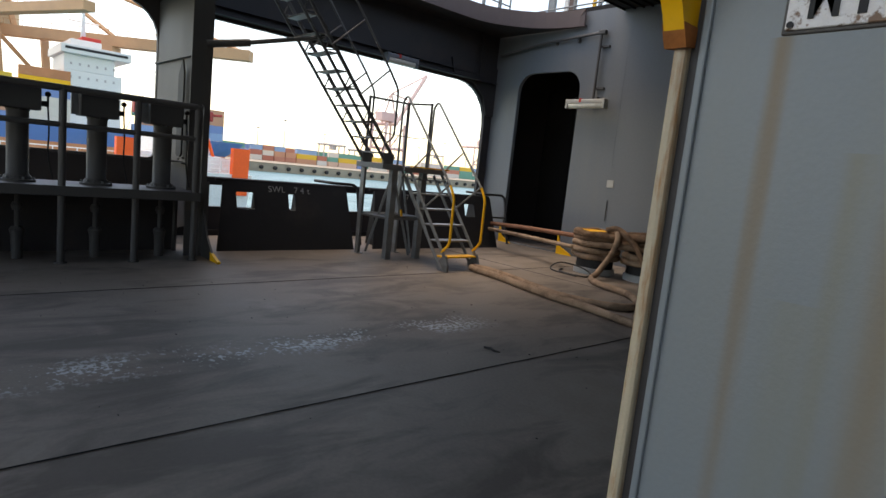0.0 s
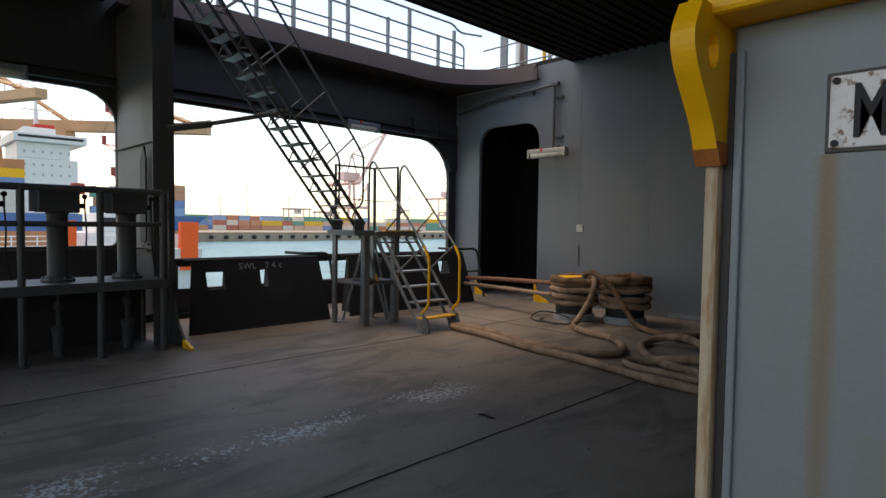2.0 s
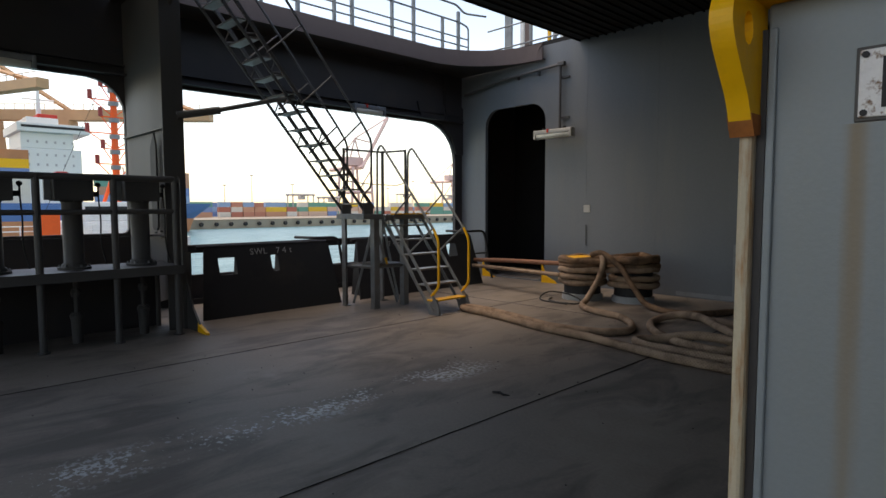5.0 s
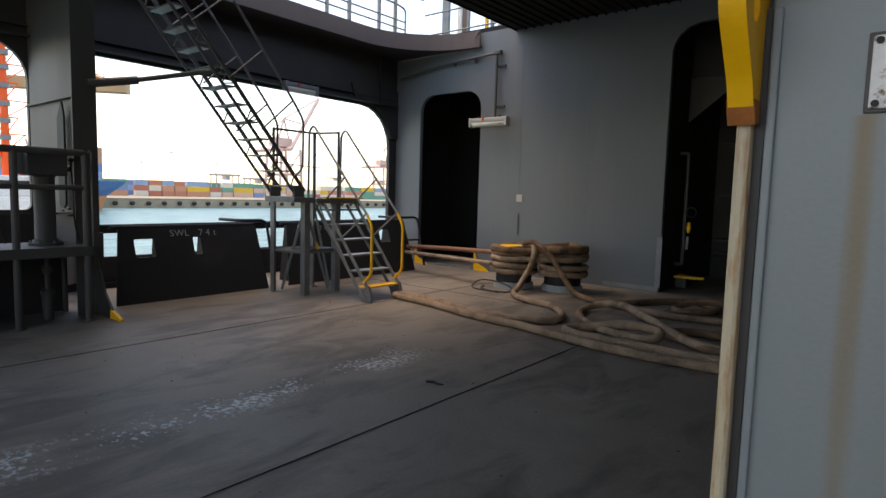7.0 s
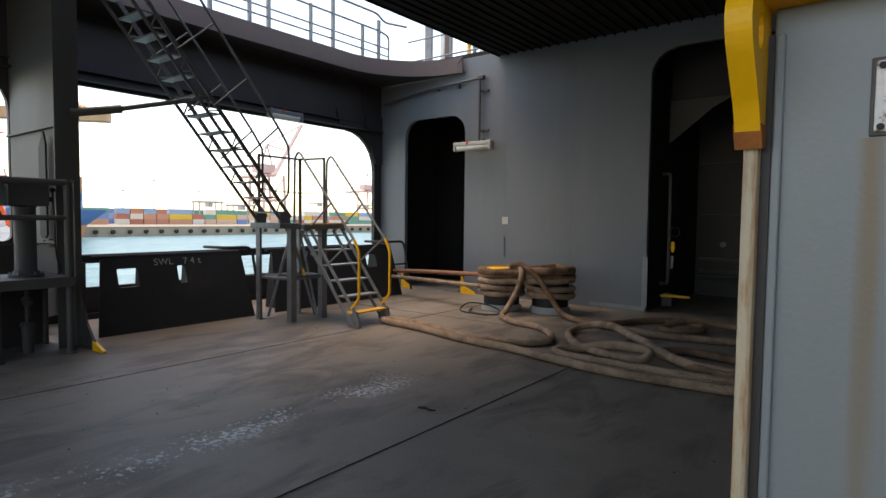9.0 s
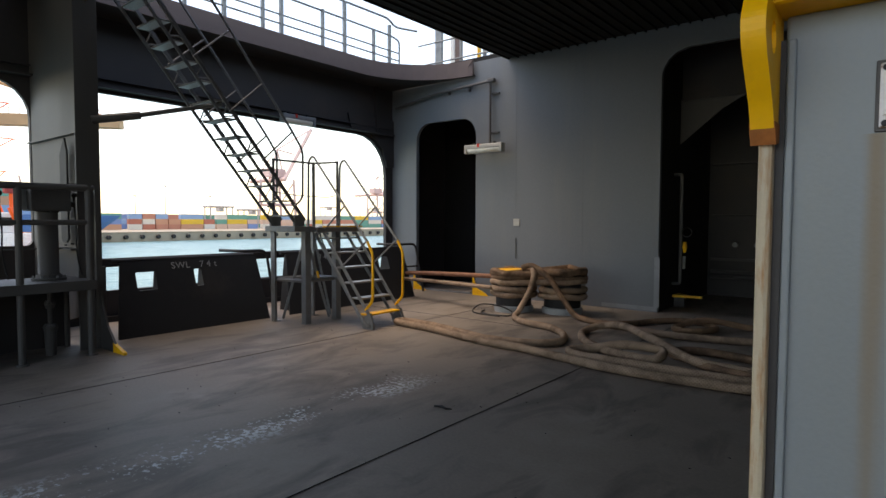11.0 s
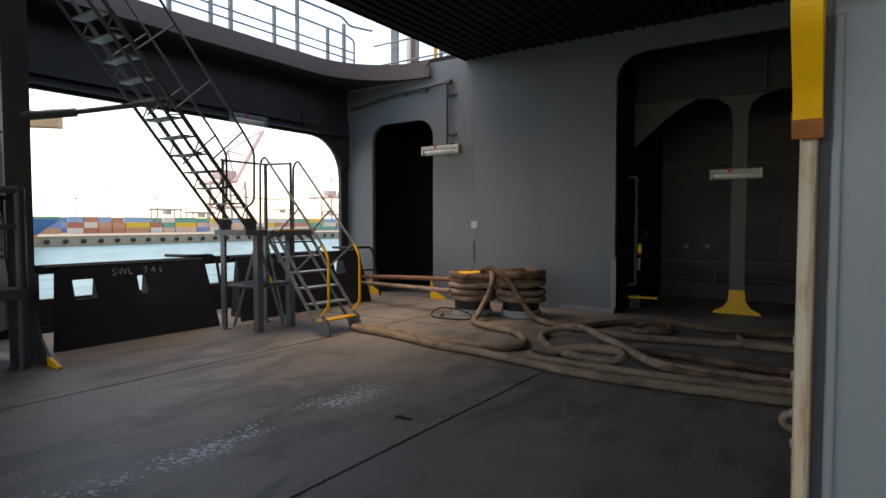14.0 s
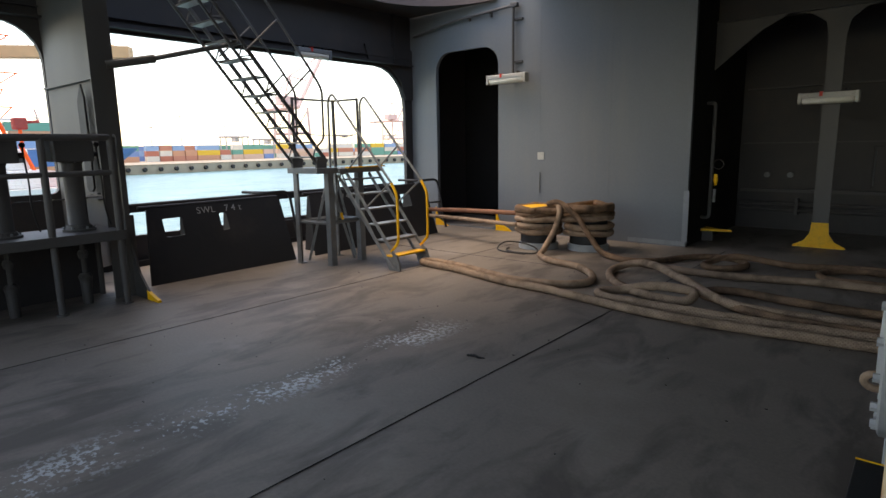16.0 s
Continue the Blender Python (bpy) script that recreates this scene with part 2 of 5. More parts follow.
def along(bm, n=10):
    """UV of a tube made by rings(): metres along it, turns round it."""
    uv = bm.loops.layers.uv.new("along")
    bm.faces.ensure_lookup_table()
    total = 0.0
    for i in range(len(bm.faces) // n):
        f0 = bm.faces[i * n]
        step = (f0.verts[0].co - f0.verts[3].co).length
        for k in range(n):
            for lp, (du, dk) in zip(bm.faces[i * n + k].loops, ((0, 0), (0, 1), (1, 1), (1, 0))):
                lp[uv].uv = (total + step * du, (k + dk) / n)
        total += step
    return bm


def rod(bm, p, q, r, n=10):
    return rings(bm, (p, q), r, n)


def smooth_path(pts, step=0.06, closed=False):
    """Catmull-Rom points through pts, evenly close."""
    pts = [Vector(p) for p in pts]
    n = len(pts)
    out = []
    for i in range(n if closed else n - 1):
        p1, p2 = pts[i], pts[(i + 1) % n]
        p0 = pts[i - 1] if (closed or i > 0) else p1 * 2 - p2
        p3 = pts[(i + 2) % n] if (closed or i + 2 < n) else p2 * 2 - p1
        k = max(2, int((p2 - p1).length / step))
        for j in range(k):
            t = j / k
            out.append(0.5 * ((2 * p1) + (p2 - p0) * t + (2 * p0 - 5 * p1 + 4 * p2 - p3) * t * t + (3 * p1 - p0 - 3 * p2 + p3) * t ** 3))
    if not closed:
        out.append(pts[-1])
    return out


def bend_path(pts, r=0.1, k=5):
    """A polyline whose corners are rounded, as a bent pipe."""
    pts = [Vector(p) for p in pts]
    out = [pts[0]]
    for a, b, c in zip(pts, pts[1:], pts[2:]):
        u, v = (a - b), (c - b)
        ra = min(r, u.length * 0.49, v.length * 0.49)
        s, e = b + u.normalized() * ra, b + v.normalized() * ra
        for j in range(k + 1):
            t = j / k
            out.append(s * (1 - t) ** 2 + b * (2 * t * (1 - t)) + e * t * t)
    out.append(pts[-1])
    return out


def round_rect(u0, v0, u1, v1, r, k=6):
    """Outline of a rectangle with rounded corners; r: one radius or four (from u0 v0 round)."""
    rr = r if isinstance(r, (list, tuple)) else (r,) * 4
    out = []
    for (cu, cv, a0), q in zip(((u0, v0, 180), (u1, v0, 270), (u1, v1, 0), (u0, v1, 90)), rr):
        if q <= 0:
            out.append((cu, cv))
            continue
        ou = cu + q if cu == u0 else cu - q
        ov = cv + q if cv == v0 else cv - q
        for j in range(k + 1):
            a = radians(a0 + 90 * j / k)
            out.append((ou + q * math.cos(a), ov + q * math.sin(a)))
    return out


def plate(bm, outline, holes, axis, w0, w1):
    """A flat plate with holes; axis: the world axis across it, from w0 to w1; the outline's pairs are the other two axes in order."""
    tmp = bmesh.new()
    edges = []
    for loop in (outline, *holes):
        vs = [tmp.verts.new((u, v, 0)) for u, v in loop]
        edges += [tmp.edges.new((a, b)) for a, b in zip(vs, vs[1:] + vs[:1])]
    bmesh.ops.triangle_fill(tmp, use_beauty=True, use_dissolve=False, edges=edges)
    res = bmesh.ops.extrude_face_region(tmp, geom=tmp.faces[:])
    for v in res["geom"]:
        if isinstance(v, bmesh.types.BMVert):
            v.co.z = 1.0
    for v in tmp.verts:
        w = w1 if v.co.z > 0.5 else w0
        u, q = v.co.x, v.co.y
        v.co = {"x": (w, u, q), "y": (u, w, q), "z": (u, q, w)}[axis]
    join(bm, tmp)
    return bm


# ---- the ship's structure ----
XW = -10.40      # inside of the side plating
YE = 10.97       # face of the end bulkhead
XC = -6.86       # edge of the deck overhead
ZC = 5.33        # underside of the deck overhead

floor = part("floor", box(bmesh.new(), XW - 0.1, -9, -0.25, 7.0, 15.6, 0.0), DECK)
tagged(floor, "worn grey-brown painted steel deck with scuffs and weld seams", "floor", kind="structure")

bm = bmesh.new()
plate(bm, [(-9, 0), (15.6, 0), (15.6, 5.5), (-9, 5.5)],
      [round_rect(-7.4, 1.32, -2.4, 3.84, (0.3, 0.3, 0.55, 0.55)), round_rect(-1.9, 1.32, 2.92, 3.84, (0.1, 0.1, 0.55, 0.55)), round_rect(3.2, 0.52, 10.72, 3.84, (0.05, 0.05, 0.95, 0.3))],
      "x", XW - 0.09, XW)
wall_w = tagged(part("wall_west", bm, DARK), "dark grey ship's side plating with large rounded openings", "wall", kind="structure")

bm = bmesh.new()
plate(bm, [(XW, 0), (-3.49, 0), (-3.49, 4.45), (-3.46, 4.58), (-3.37, 4.73), (-3.22, 4.84), (-3.0, 4.90), (-2.6, 4.90), (7, 4.90), (7, 5.33), (XC + 0.1, 5.33), (XC, 5.40), (-8.0, 5.40), (XW, 5.40)],
      [round_rect(-9.57, 0.02, -7.73, 4.14, (0.25, 0.25, 0.42, 0.42))], "y", YE, YE + 0.10)
wall_n = tagged(part("wall_north", bm, WALL), "blue-grey painted steel bulkhead with tall rounded openings", "wall", kind="structure")

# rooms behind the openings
# Inner walls take the ceiling's near-black, which paints in the room's shade.
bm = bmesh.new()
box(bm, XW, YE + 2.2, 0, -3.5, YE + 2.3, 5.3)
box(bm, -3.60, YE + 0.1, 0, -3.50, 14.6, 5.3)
wall_b = tagged(part("wall_inner", bm, CEIL), "inner bulkhead behind the openings, coloured near-black as unlit", "wall", kind="structure")
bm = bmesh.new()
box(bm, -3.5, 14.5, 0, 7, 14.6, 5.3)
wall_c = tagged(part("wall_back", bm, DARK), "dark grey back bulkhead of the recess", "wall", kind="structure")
bm = bmesh.new()
box(bm, 6.9, -9, 0, 7.0, 14.5, 5.3)
tagged(part("wall_east", bm, WALL), "grey painted bulkhead", "wall", kind="structure")

bm = bmesh.new()
box(bm, XW, -9.1, 0, 7, -9.0, 1.3)
tagged(part("wall_south", bm, WALL), "grey painted bulwark of the open deck end", "wall", kind="structure")

# Deck overhead, coloured almost black so its unlit underside hides the stiffeners.
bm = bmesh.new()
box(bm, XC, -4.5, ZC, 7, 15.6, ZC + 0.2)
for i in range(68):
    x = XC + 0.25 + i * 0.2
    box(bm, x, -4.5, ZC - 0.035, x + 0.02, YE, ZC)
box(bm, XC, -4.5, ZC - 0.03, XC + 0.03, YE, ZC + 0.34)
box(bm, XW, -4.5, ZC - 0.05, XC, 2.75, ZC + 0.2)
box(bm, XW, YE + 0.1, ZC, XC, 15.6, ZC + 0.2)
tagged(part("ceiling", bm, CEIL), "deck underside with close stiffeners, its shade put in as near-black", "ceiling", kind="structure")


# weld seams and small marks of the deck
def seam(y0, y1, x, w, mat=BLACK, along="y"):
    bm = bmesh.new()
    n = 40
    for side in (0,):
        prev = None
        for i in range(n + 1):
            t = y0 + (y1 - y0) * i / n
            q = x + 0.006 * noise.noise((t * 1.7, x, 0))
            ww = w * (0.75 + 0.5 * abs(noise.noise((t * 3, x, 2))))
            pair = [bm.verts.new((q - ww, t, 0.004)), bm.verts.new((q, t, 0.009)), bm.verts.new((q + ww, t, 0.004))]
            if along == "x":
                for v in pair:
                    v.co.x, v.co.y = v.co.y, v.co.x
            if prev:
                bm.faces.new((prev[0], prev[1], pair[1], pair[0]))
                bm.faces.new((prev[1], prev[2], pair[2], pair[1]))
            prev = pair
    return part("weld_seam", bm, mat, floor)


seam(-6, 10.9, -2.76, 0.009)
seam(-6, 10.5, -6.32, 0.006, DARK)
seam(-8.6, -4.0, 8.05, 0.006, DARK, "x")

# ---- side frames, brackets, overhead opening ----
column = thing("web_frame", "grey painted web frame column with stiffeners and yellow-tipped foot", "column", kind="structure")
part("web", plate(bmesh.new(), [(XW, 0), (-8.30, 0), (-8.30, 5.28), (XW, 5.28)], [round_rect(-8.62, 0.42, -8.48, 0.66, 0.07)], "y", 2.93, 2.95), FRAME, column)
part("flange", box(bmesh.new(), -8.30, 2.79, 0, -8.27, 3.08, 5.28, 0.004), FRAME, column)
part("stiffener", box(bmesh.new(), XW, 2.87, 2.88, -8.31, 2.93, 2.90), FRAME, column)
part("stiffener", box(bmesh.new(), -9.6, 2.72, 1.32, -8.31, 2.93, 1.34), FRAME, column)
part("stiffener", box(bmesh.new(), -9.6, 2.72, 1.40, -8.31, 2.76, 1.42), FRAME, column)
# Rib in black instead of frame grey: its shadow is painted in.
part("rib", plate(bmesh.new(), [(-9.02, 1.46), (-8.92, 1.36), (-8.78, 1.46), (-8.78, 2.66), (-8.86, 2.84), (-9.02, 2.62)], [], "y", 2.85, 2.875), BLACK, column, "pointed stiffener plate, blackened for its shadow")
part("bracket", plate(bmesh.new(), [(-8.27, 1.0), (-8.20, 0.62), (-8.05, 0.32), (-7.80, 0.09), (-7.62, 0.02), (-7.62, 0.0), (-8.27, 0.0)], [], "y", 3.03, 3.06), FRAME, column)
part("foot_tip", plate(bmesh.new(), [(-7.86, 0.125), (-7.80, 0.10), (-7.55, 0.03), (-7.55, 0.0), (-7.86, 0.0)], [], "y", 3.024, 3.066), YELLOW, column, "yellow painted bracket tip")
part("face_plate", box(bmesh.new(), -8.27, 2.98, 0.0, -8.24, 3.11, 1.1), FRAME, column)
part("top_bracket", plate(bmesh.new(), [(-8.27, 4.55), (-8.27, 5.28), (-7.5, 5.28)], [], "y", 2.93, 2.96), FRAME, column)

girder = thing("side_girder", "dark steel girder and flange above the side openings", "girder", kind="structure")
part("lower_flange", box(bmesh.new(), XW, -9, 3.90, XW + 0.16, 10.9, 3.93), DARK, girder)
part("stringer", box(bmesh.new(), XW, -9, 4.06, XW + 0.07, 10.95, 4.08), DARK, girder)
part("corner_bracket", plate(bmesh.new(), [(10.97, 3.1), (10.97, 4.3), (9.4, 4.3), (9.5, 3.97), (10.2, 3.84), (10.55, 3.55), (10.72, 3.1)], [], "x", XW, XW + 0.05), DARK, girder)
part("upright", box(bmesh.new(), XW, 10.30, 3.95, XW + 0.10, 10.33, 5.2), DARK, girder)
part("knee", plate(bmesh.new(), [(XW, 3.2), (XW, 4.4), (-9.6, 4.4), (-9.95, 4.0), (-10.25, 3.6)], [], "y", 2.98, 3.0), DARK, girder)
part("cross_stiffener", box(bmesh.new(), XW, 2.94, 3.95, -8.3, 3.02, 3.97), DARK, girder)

coaming = thing("deck_opening_edge", "red-brown curved coaming round the opening overhead", "coaming", kind="structure")
bm = bmesh.new()
line = [(-9.62, 2.75), (-9.62, 9.1)]
for j in range(1, 11):
    a = radians(90 * j / 10)
    line.append((-9.62 + 1.75 * (1 - math.cos(a)), 9.1 + 1.72 * math.sin(a)))
line.append((-7.75, 10.85))
back = [(x - 0.04 * (1 - k), y + 0.04 * k) for (x, y), k in zip(line, [0, 0, *[j / 10 for j in range(1, 11)], 1])]
plate(bm, line + back[::-1], [], "z", 5.06, 5.42)
part("fascia", bm, BROWN, coaming)
bm = bmesh.new()
plate(bm, [(XW, 10.96), (XW, 2.76), *[(x - 0.004, y) for x, y in back], (-7.75, 10.96)], [], "z", 5.075, 5.10)
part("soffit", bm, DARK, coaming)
tip = bmesh.new()
plate(tip, [(-8.3, 5.06), (-7.85, 5.28), (-7.72, 5.42), (-8.3, 5.42)], [], "y", 10.82, 10.86)
part("end_plate", tip, BROWN, coaming)


def upper_rail():
    rail = thing("upper_deck_railing", "grey steel railing with flat stanchions round the deck opening", "railing")
    z0 = 5.42
    top = [(-9.72, 2.0), (-9.72, 9.3)]
    for y, h, w in ((2.9, 1.15, 0.03), (3.6, 1.0, 0.03), (4.35, 1.15, 0.035), (5.05, 1.0, 0.03), (5.8, 1.15, 0.035), (6.62, 1.0, 0.03), (7.05, 1.15, 0.035), (8.1, 0.8, 0.03), (8.72, 1.15, 0.035), (9.62, 0.75, 0.03), (10.15, 1.0, 0.035)):
        part("stanchion", box(bmesh.new(), -9.75, y - w, z0 - 0.02, -9.69, y + w, z0 + h), STEEL, rail)
    for z in (0.22, 0.40):
        part("rail", rod(bmesh.new(), (-9.72, 2.0, z0 + z), (-9.72, 10.5, z0 + z), 0.018, 8), STEEL, rail)
    part("handrail", rings(bmesh.new(), bend_path([(-9.72, 2.0, z0 + 1.15), (-9.72, 10.1, z0 + 1.15), (-9.72, 10.35, z0 + 1.0), (-9.4, 10.8, z0 + 0.95)], 0.12), 0.025, 8), STEEL, rail)
    part("handrail", rings(bmesh.new(), bend_path([(-9.72, 2.0, z0 + 0.80), (-9.72, 10.2, z0 + 0.76), (-9.72, 10.5, z0 + 0.70), (-9.72, 10.5, z0)], 0.1), 0.022, 8), STEEL, rail)
    end = thing("upper_deck_end_railing", "grey and yellow railing posts on the deck above the bulkhead", "railing")
    z1 = 5.53
    for x, y, w, mat in ((-9.35, 11.6, 0.10, STEEL), (-8.98, 11.7, 0.05, WHITE), (-8.72, 11.6, 0.09, BROWN), (-8.42, 11.3, 0.025, STEEL), (-8.1, 11.6, 0.03, YELLOW), (-7.8, 11.4, 0.03, STEEL), (-7.62, 11.5, 0.08, WHITE), (-7.38, 11.6, 0.08, BROWN)):
        part("post", box(bmesh.new(), x - w, y - 0.04, z1, x + w, y + 0.04, z1 + 1.5), mat, end)
    for z in (0.12, 0.62):
        part("rail", rod(bmesh.new(), (-9.7, 11.2, z1 + z), (-7.5, 11.2, z1 + z), 0.02, 8), STEEL, end)
    part("hand_loop", rings(bmesh.new(), bend_path([(-7.6, 11.2, z1 + 0.1), (-7.3, 11.2, z1 + 0.3), (-6.9, 11.2, z1 + 0.3), (-6.6, 11.2, z1 + 0.1)], 0.15), 0.02, 8), STEEL, end)


upper_rail()


# ---- ladder, platform and lower stair ----
def access_ladder():
    lad = thing("access_ladder", "grey steel ladder from a railed platform up to the deck above", "ladder")
    y0, z0, y1, z1 = 5.91, 1.62, 2.99, 5.22
    d = Vector((0, y1 - y0, z1 - z0)).normalized()
    up = Vector((0, d.z, -d.y))
    ln = math.hypot(y1 - y0, z1 - z0)
    frame_m = Matrix(((1, 0, 0, 0), (0, d.y, up.y, 0), (0, d.z, up.z, 0), (0, 0, 0, 1)))
    for x in (-8.26, -7.62):
        base = Vector((x, y0, z0))
        for o, w in ((-0.088, 0.020), (0.088, 0.028)):
            bm = bmesh.new()
            box(bm, -0.016, 0.06, -w, 0.016, ln, w, 0.004)
            bmesh.ops.transform(bm, matrix=Matrix.Translation(base + up * o) @ frame_m, verts=bm.verts)
            part("stringer", bm, LADDER, lad)
        for k in range(7):
            a = base + d * (0.28 + 0.62 * k)
            part("lacing", rod(bmesh.new(), a - up * 0.088, a + up * 0.088 + d * 0.10, 0.011, 6), LADDER, lad)
            part("lacing", rod(bmesh.new(), a - up * 0.088, a + up * 0.088 - d * 0.10, 0.011, 6), LADDER, lad)
        part("foot_lug", box(bmesh.new(), x - 0.03, 5.72, 1.615, x + 0.03, 5.92, 1.80, 0.012), LADDER, lad)
    for i in range(15):
        z = 1.80 + 0.235 * i
        y = y0 + (z - z0) / (z1 - z0) * (y1 - y0)
        part("tread", box(bmesh.new(), -8.25, y - 0.085, z - 0.012, -7.63, y + 0.085, z + 0.012, 0.004), TREAD, lad)
    for x in (-8.29, -7.59):
        run = Vector((x, 5.70, 3.13))
        part("handrail", rings(bmesh.new(), bend_path([(x, 5.70, 1.95), (x, 5.88, 2.08), (x, 5.89, 2.86), run, run + d * 2.9], 0.10), 0.019, 8), LADDER, lad)
        for k in range(4):
            foot = Vector((x, 5.12, 2.64)) + d * (0.86 * k)
            part("rail_post", rod(bmesh.new(), foot, run + d * (0.02 + 0.86 * k), 0.014, 6), LADDER, lad)
    tie = thing("ladder_tie_bar", "grey tube bracing the ladder back to the web frame", "brace")
    part("sleeve", rod(bmesh.new(), (-8.25, 2.98, 3.04), (-8.05, 3.52, 3.15), 0.055, 12), FRAME, tie)
    part("bar", rod(bmesh.new(), (-8.07, 3.46, 3.138), (-7.66, 4.50, 3.41), 0.034, 10), LADDER, tie)
    return lad


def platform():
    p = thing("ladder_platform", "grey steel platform on braced angle legs with tread top", "platform")
    part("deck_plate", box(bmesh.new(), -8.32, 5.66, 1.54, -7.52, 6.08, 1.63, 0.006), STEEL, p)
    part("deck_plate", box(bmesh.new(), -8.30, 6.085, 1.53, -7.48, 7.04, 1.61, 0.006), STEEL, p)
    part("nosing", box(bmesh.new(), -7.50, 6.22, 1.612, -7.42, 7.06, 1.635), YELLOW, p, "yellow edge strip")
    legs = ((-8.24, 5.80), (-7.61, 5.95), (-7.62, 6.61), (-8.24, 6.62))
    for x, y in legs:
        bm = bmesh.new()
        s = 1 if x < -8 else -1
        box(bm, x - 0.055, y - 0.05, 0.012, x + 0.055, y - 0.038, 1.54)
        box(bm, x - 0.05 * s - 0.006, y - 0.038, 0.012, x - 0.05 * s + 0.006, y + 0.06, 1.54)
        part("leg", bm, STEEL, p)
        part("foot_plate", box(bmesh.new(), x - 0.06, y - 0.06, 0.0, x + 0.06, y + 0.06, 0.012), STEEL, p)
    z = 0.72
    for a, b in ((0, 1), (1, 2), (2, 3), (3, 0)):
        (xa, ya), (xb, yb) = legs[a], legs[b]
        part("tie", rings(bmesh.new(), ((xa, ya, z), (xb, yb, z)), 0.035, 4), STEEL, p)
    for a, b in ((1, 0), (1, 2), (3, 2)):
        (xa, ya), (xb, yb) = legs[a], legs[b]
        part("diagonal", rings(bmesh.new(), ((xa, ya, 1.5), (xb + (xa - xb) * 0.25, yb + (ya - yb) * 0.25, 0.06)), 0.028, 4), STEEL, p)
    rail = [(-8.30, 5.82, 2.76), (-8.30, 6.68, 2.76), (-8.02, 7.0, 2.79)]
    part("guard_rail", rings(bmesh.new(), bend_path(rail, 0.05), 0.019, 8), LADDER, p)
    part("guard_wire", rings(bmesh.new(), smooth_path([(-8.30, 5.82, 2.21), (-8.30, 6.30, 2.17), (-8.30, 6.68, 2.16), (-8.12, 6.88, 2.15), (-8.02, 7.0, 2.20)], 0.1), 0.009, 6), LADDER, p)
    for (x, y, z), w in zip(rail, (0.024, 0.030, 0.024)):
        part("guard_post", rod(bmesh.new(), (x, y, 1.58), (x, y, z + 0.02), w, 8), LADDER, p)
    return p


def lower_stair():
    st = thing("platform_stair", "grey steel ship's stair with yellow handrail ends and bottom step", "stair")
    for y, o in ((6.26, 0.0), (7.02, -0.06)):
        for x0, z0, x1, z1 in ((-7.54, 1.56, -6.42, 0.21), (-7.74, 1.50, -6.52, 0.04)):
            bm = bmesh.new()
            ln = math.hypot(x1 - x0, z1 - z0)
            box(bm, 0, -0.014, -0.026, ln, 0.014, 0.026, 0.004)
            bmesh.ops.transform(bm, matrix=pose(x0 + o, y, z0, 0, math.degrees(math.atan2(z0 - z1, x1 - x0)), 0), verts=bm.verts)
            part("stringer", bm, STEEL, st)
        part("foot_plate", plate(bmesh.new(), [(-6.56 + o, 0.0), (-6.33 + o, 0.0), (-6.33 + o, 0.10), (-6.40 + o, 0.26), (-6.50 + o, 0.22), (-6.60 + o, 0.08)], [], "y", y - 0.018, y + 0.018), STEEL, st)
        part("roller_foot", rings(bmesh.new(), ((-6.44 + o, y - 0.035, 0.07), (-6.44 + o, y + 0.035, 0.07)), 0.055, 14), STEEL, st)
        main = bend_path([(-7.93 + o, y, 1.60), (-7.91 + o, y, 2.74), (-7.80 + o, y, 2.84), (-6.47 + o, y, 1.39)], 0.11)
        part("handrail", rings(bmesh.new(), main, 0.020, 8), STEEL, st)
        end = bend_path([(-6.47 + o, y, 1.39), (-6.35 + o, y, 1.20), (-6.35 + o, y, 0.46), (-6.52 + o, y, 0.30)], 0.08)
        part("handrail_end", rings(bmesh.new(), end, 0.022, 8), YELLOW, st, "yellow painted handrail end")
        for xa, za, xb, zb in ((-7.54, 1.54, -7.0, 1.96), (-7.07, 0.97, -6.49, 1.40)):
            part("rail_post", rod(bmesh.new(), (xa + o, y, za), (xb + o, y, zb), 0.015, 8), STEEL, st)
    for i in range(6):
        z = 1.42 - i * 0.24
        x = -7.655 + (1.53 - z) / 1.2
        part("tread", box(bmesh.new(), x - 0.10, 6.275, z - 0.013, x + 0.10, 7.005, z + 0.013, 0.004), YELLOW if i == 5 else TREAD, st, "yellow painted bottom step" if i == 5 else "")
    line = thing("lashing_line", "thin grey line knotted on the stair and trailing down it", "rope")
    part("line", rings(bmesh.new(), smooth_path([(-7.60, 6.22, 1.58), (-7.50, 6.20, 1.40), (-7.30, 6.20, 1.12), (-7.02, 6.20, 0.80), (-6.75, 6.20, 0.42), (-6.52, 6.20, 0.16), (-6.42, 6.20, 0.05)], 0.05), 0.014, 6), STEEL, line)
    part("line", rings(bmesh.new(), smooth_path([(-7.58, 6.21, 1.56), (-7.66, 6.18, 1.30), (-7.66, 6.17, 1.05), (-7.58, 6.17, 0.84)], 0.05), 0.012, 6), STEEL, line)
    part("tip", rod(bmesh.new(), (-7.59, 6.17, 0.87), (-7.55, 6.17, 0.76), 0.02, 8), YELLOW, line, "yellow taped line end")
    bm = bmesh.new()
    for k in range(3):
        rings(bm, [(-7.58 + 0.05 * math.cos(a), 6.22 + 0.02 * k, 1.57 + 0.05 * math.sin(a)) for a in [radians(36 * q) for q in range(10)]], 0.014, 6, closed=True)
    part("knot", bm, STEEL, line)
    return st


access_ladder()
platform()
lower_stair()


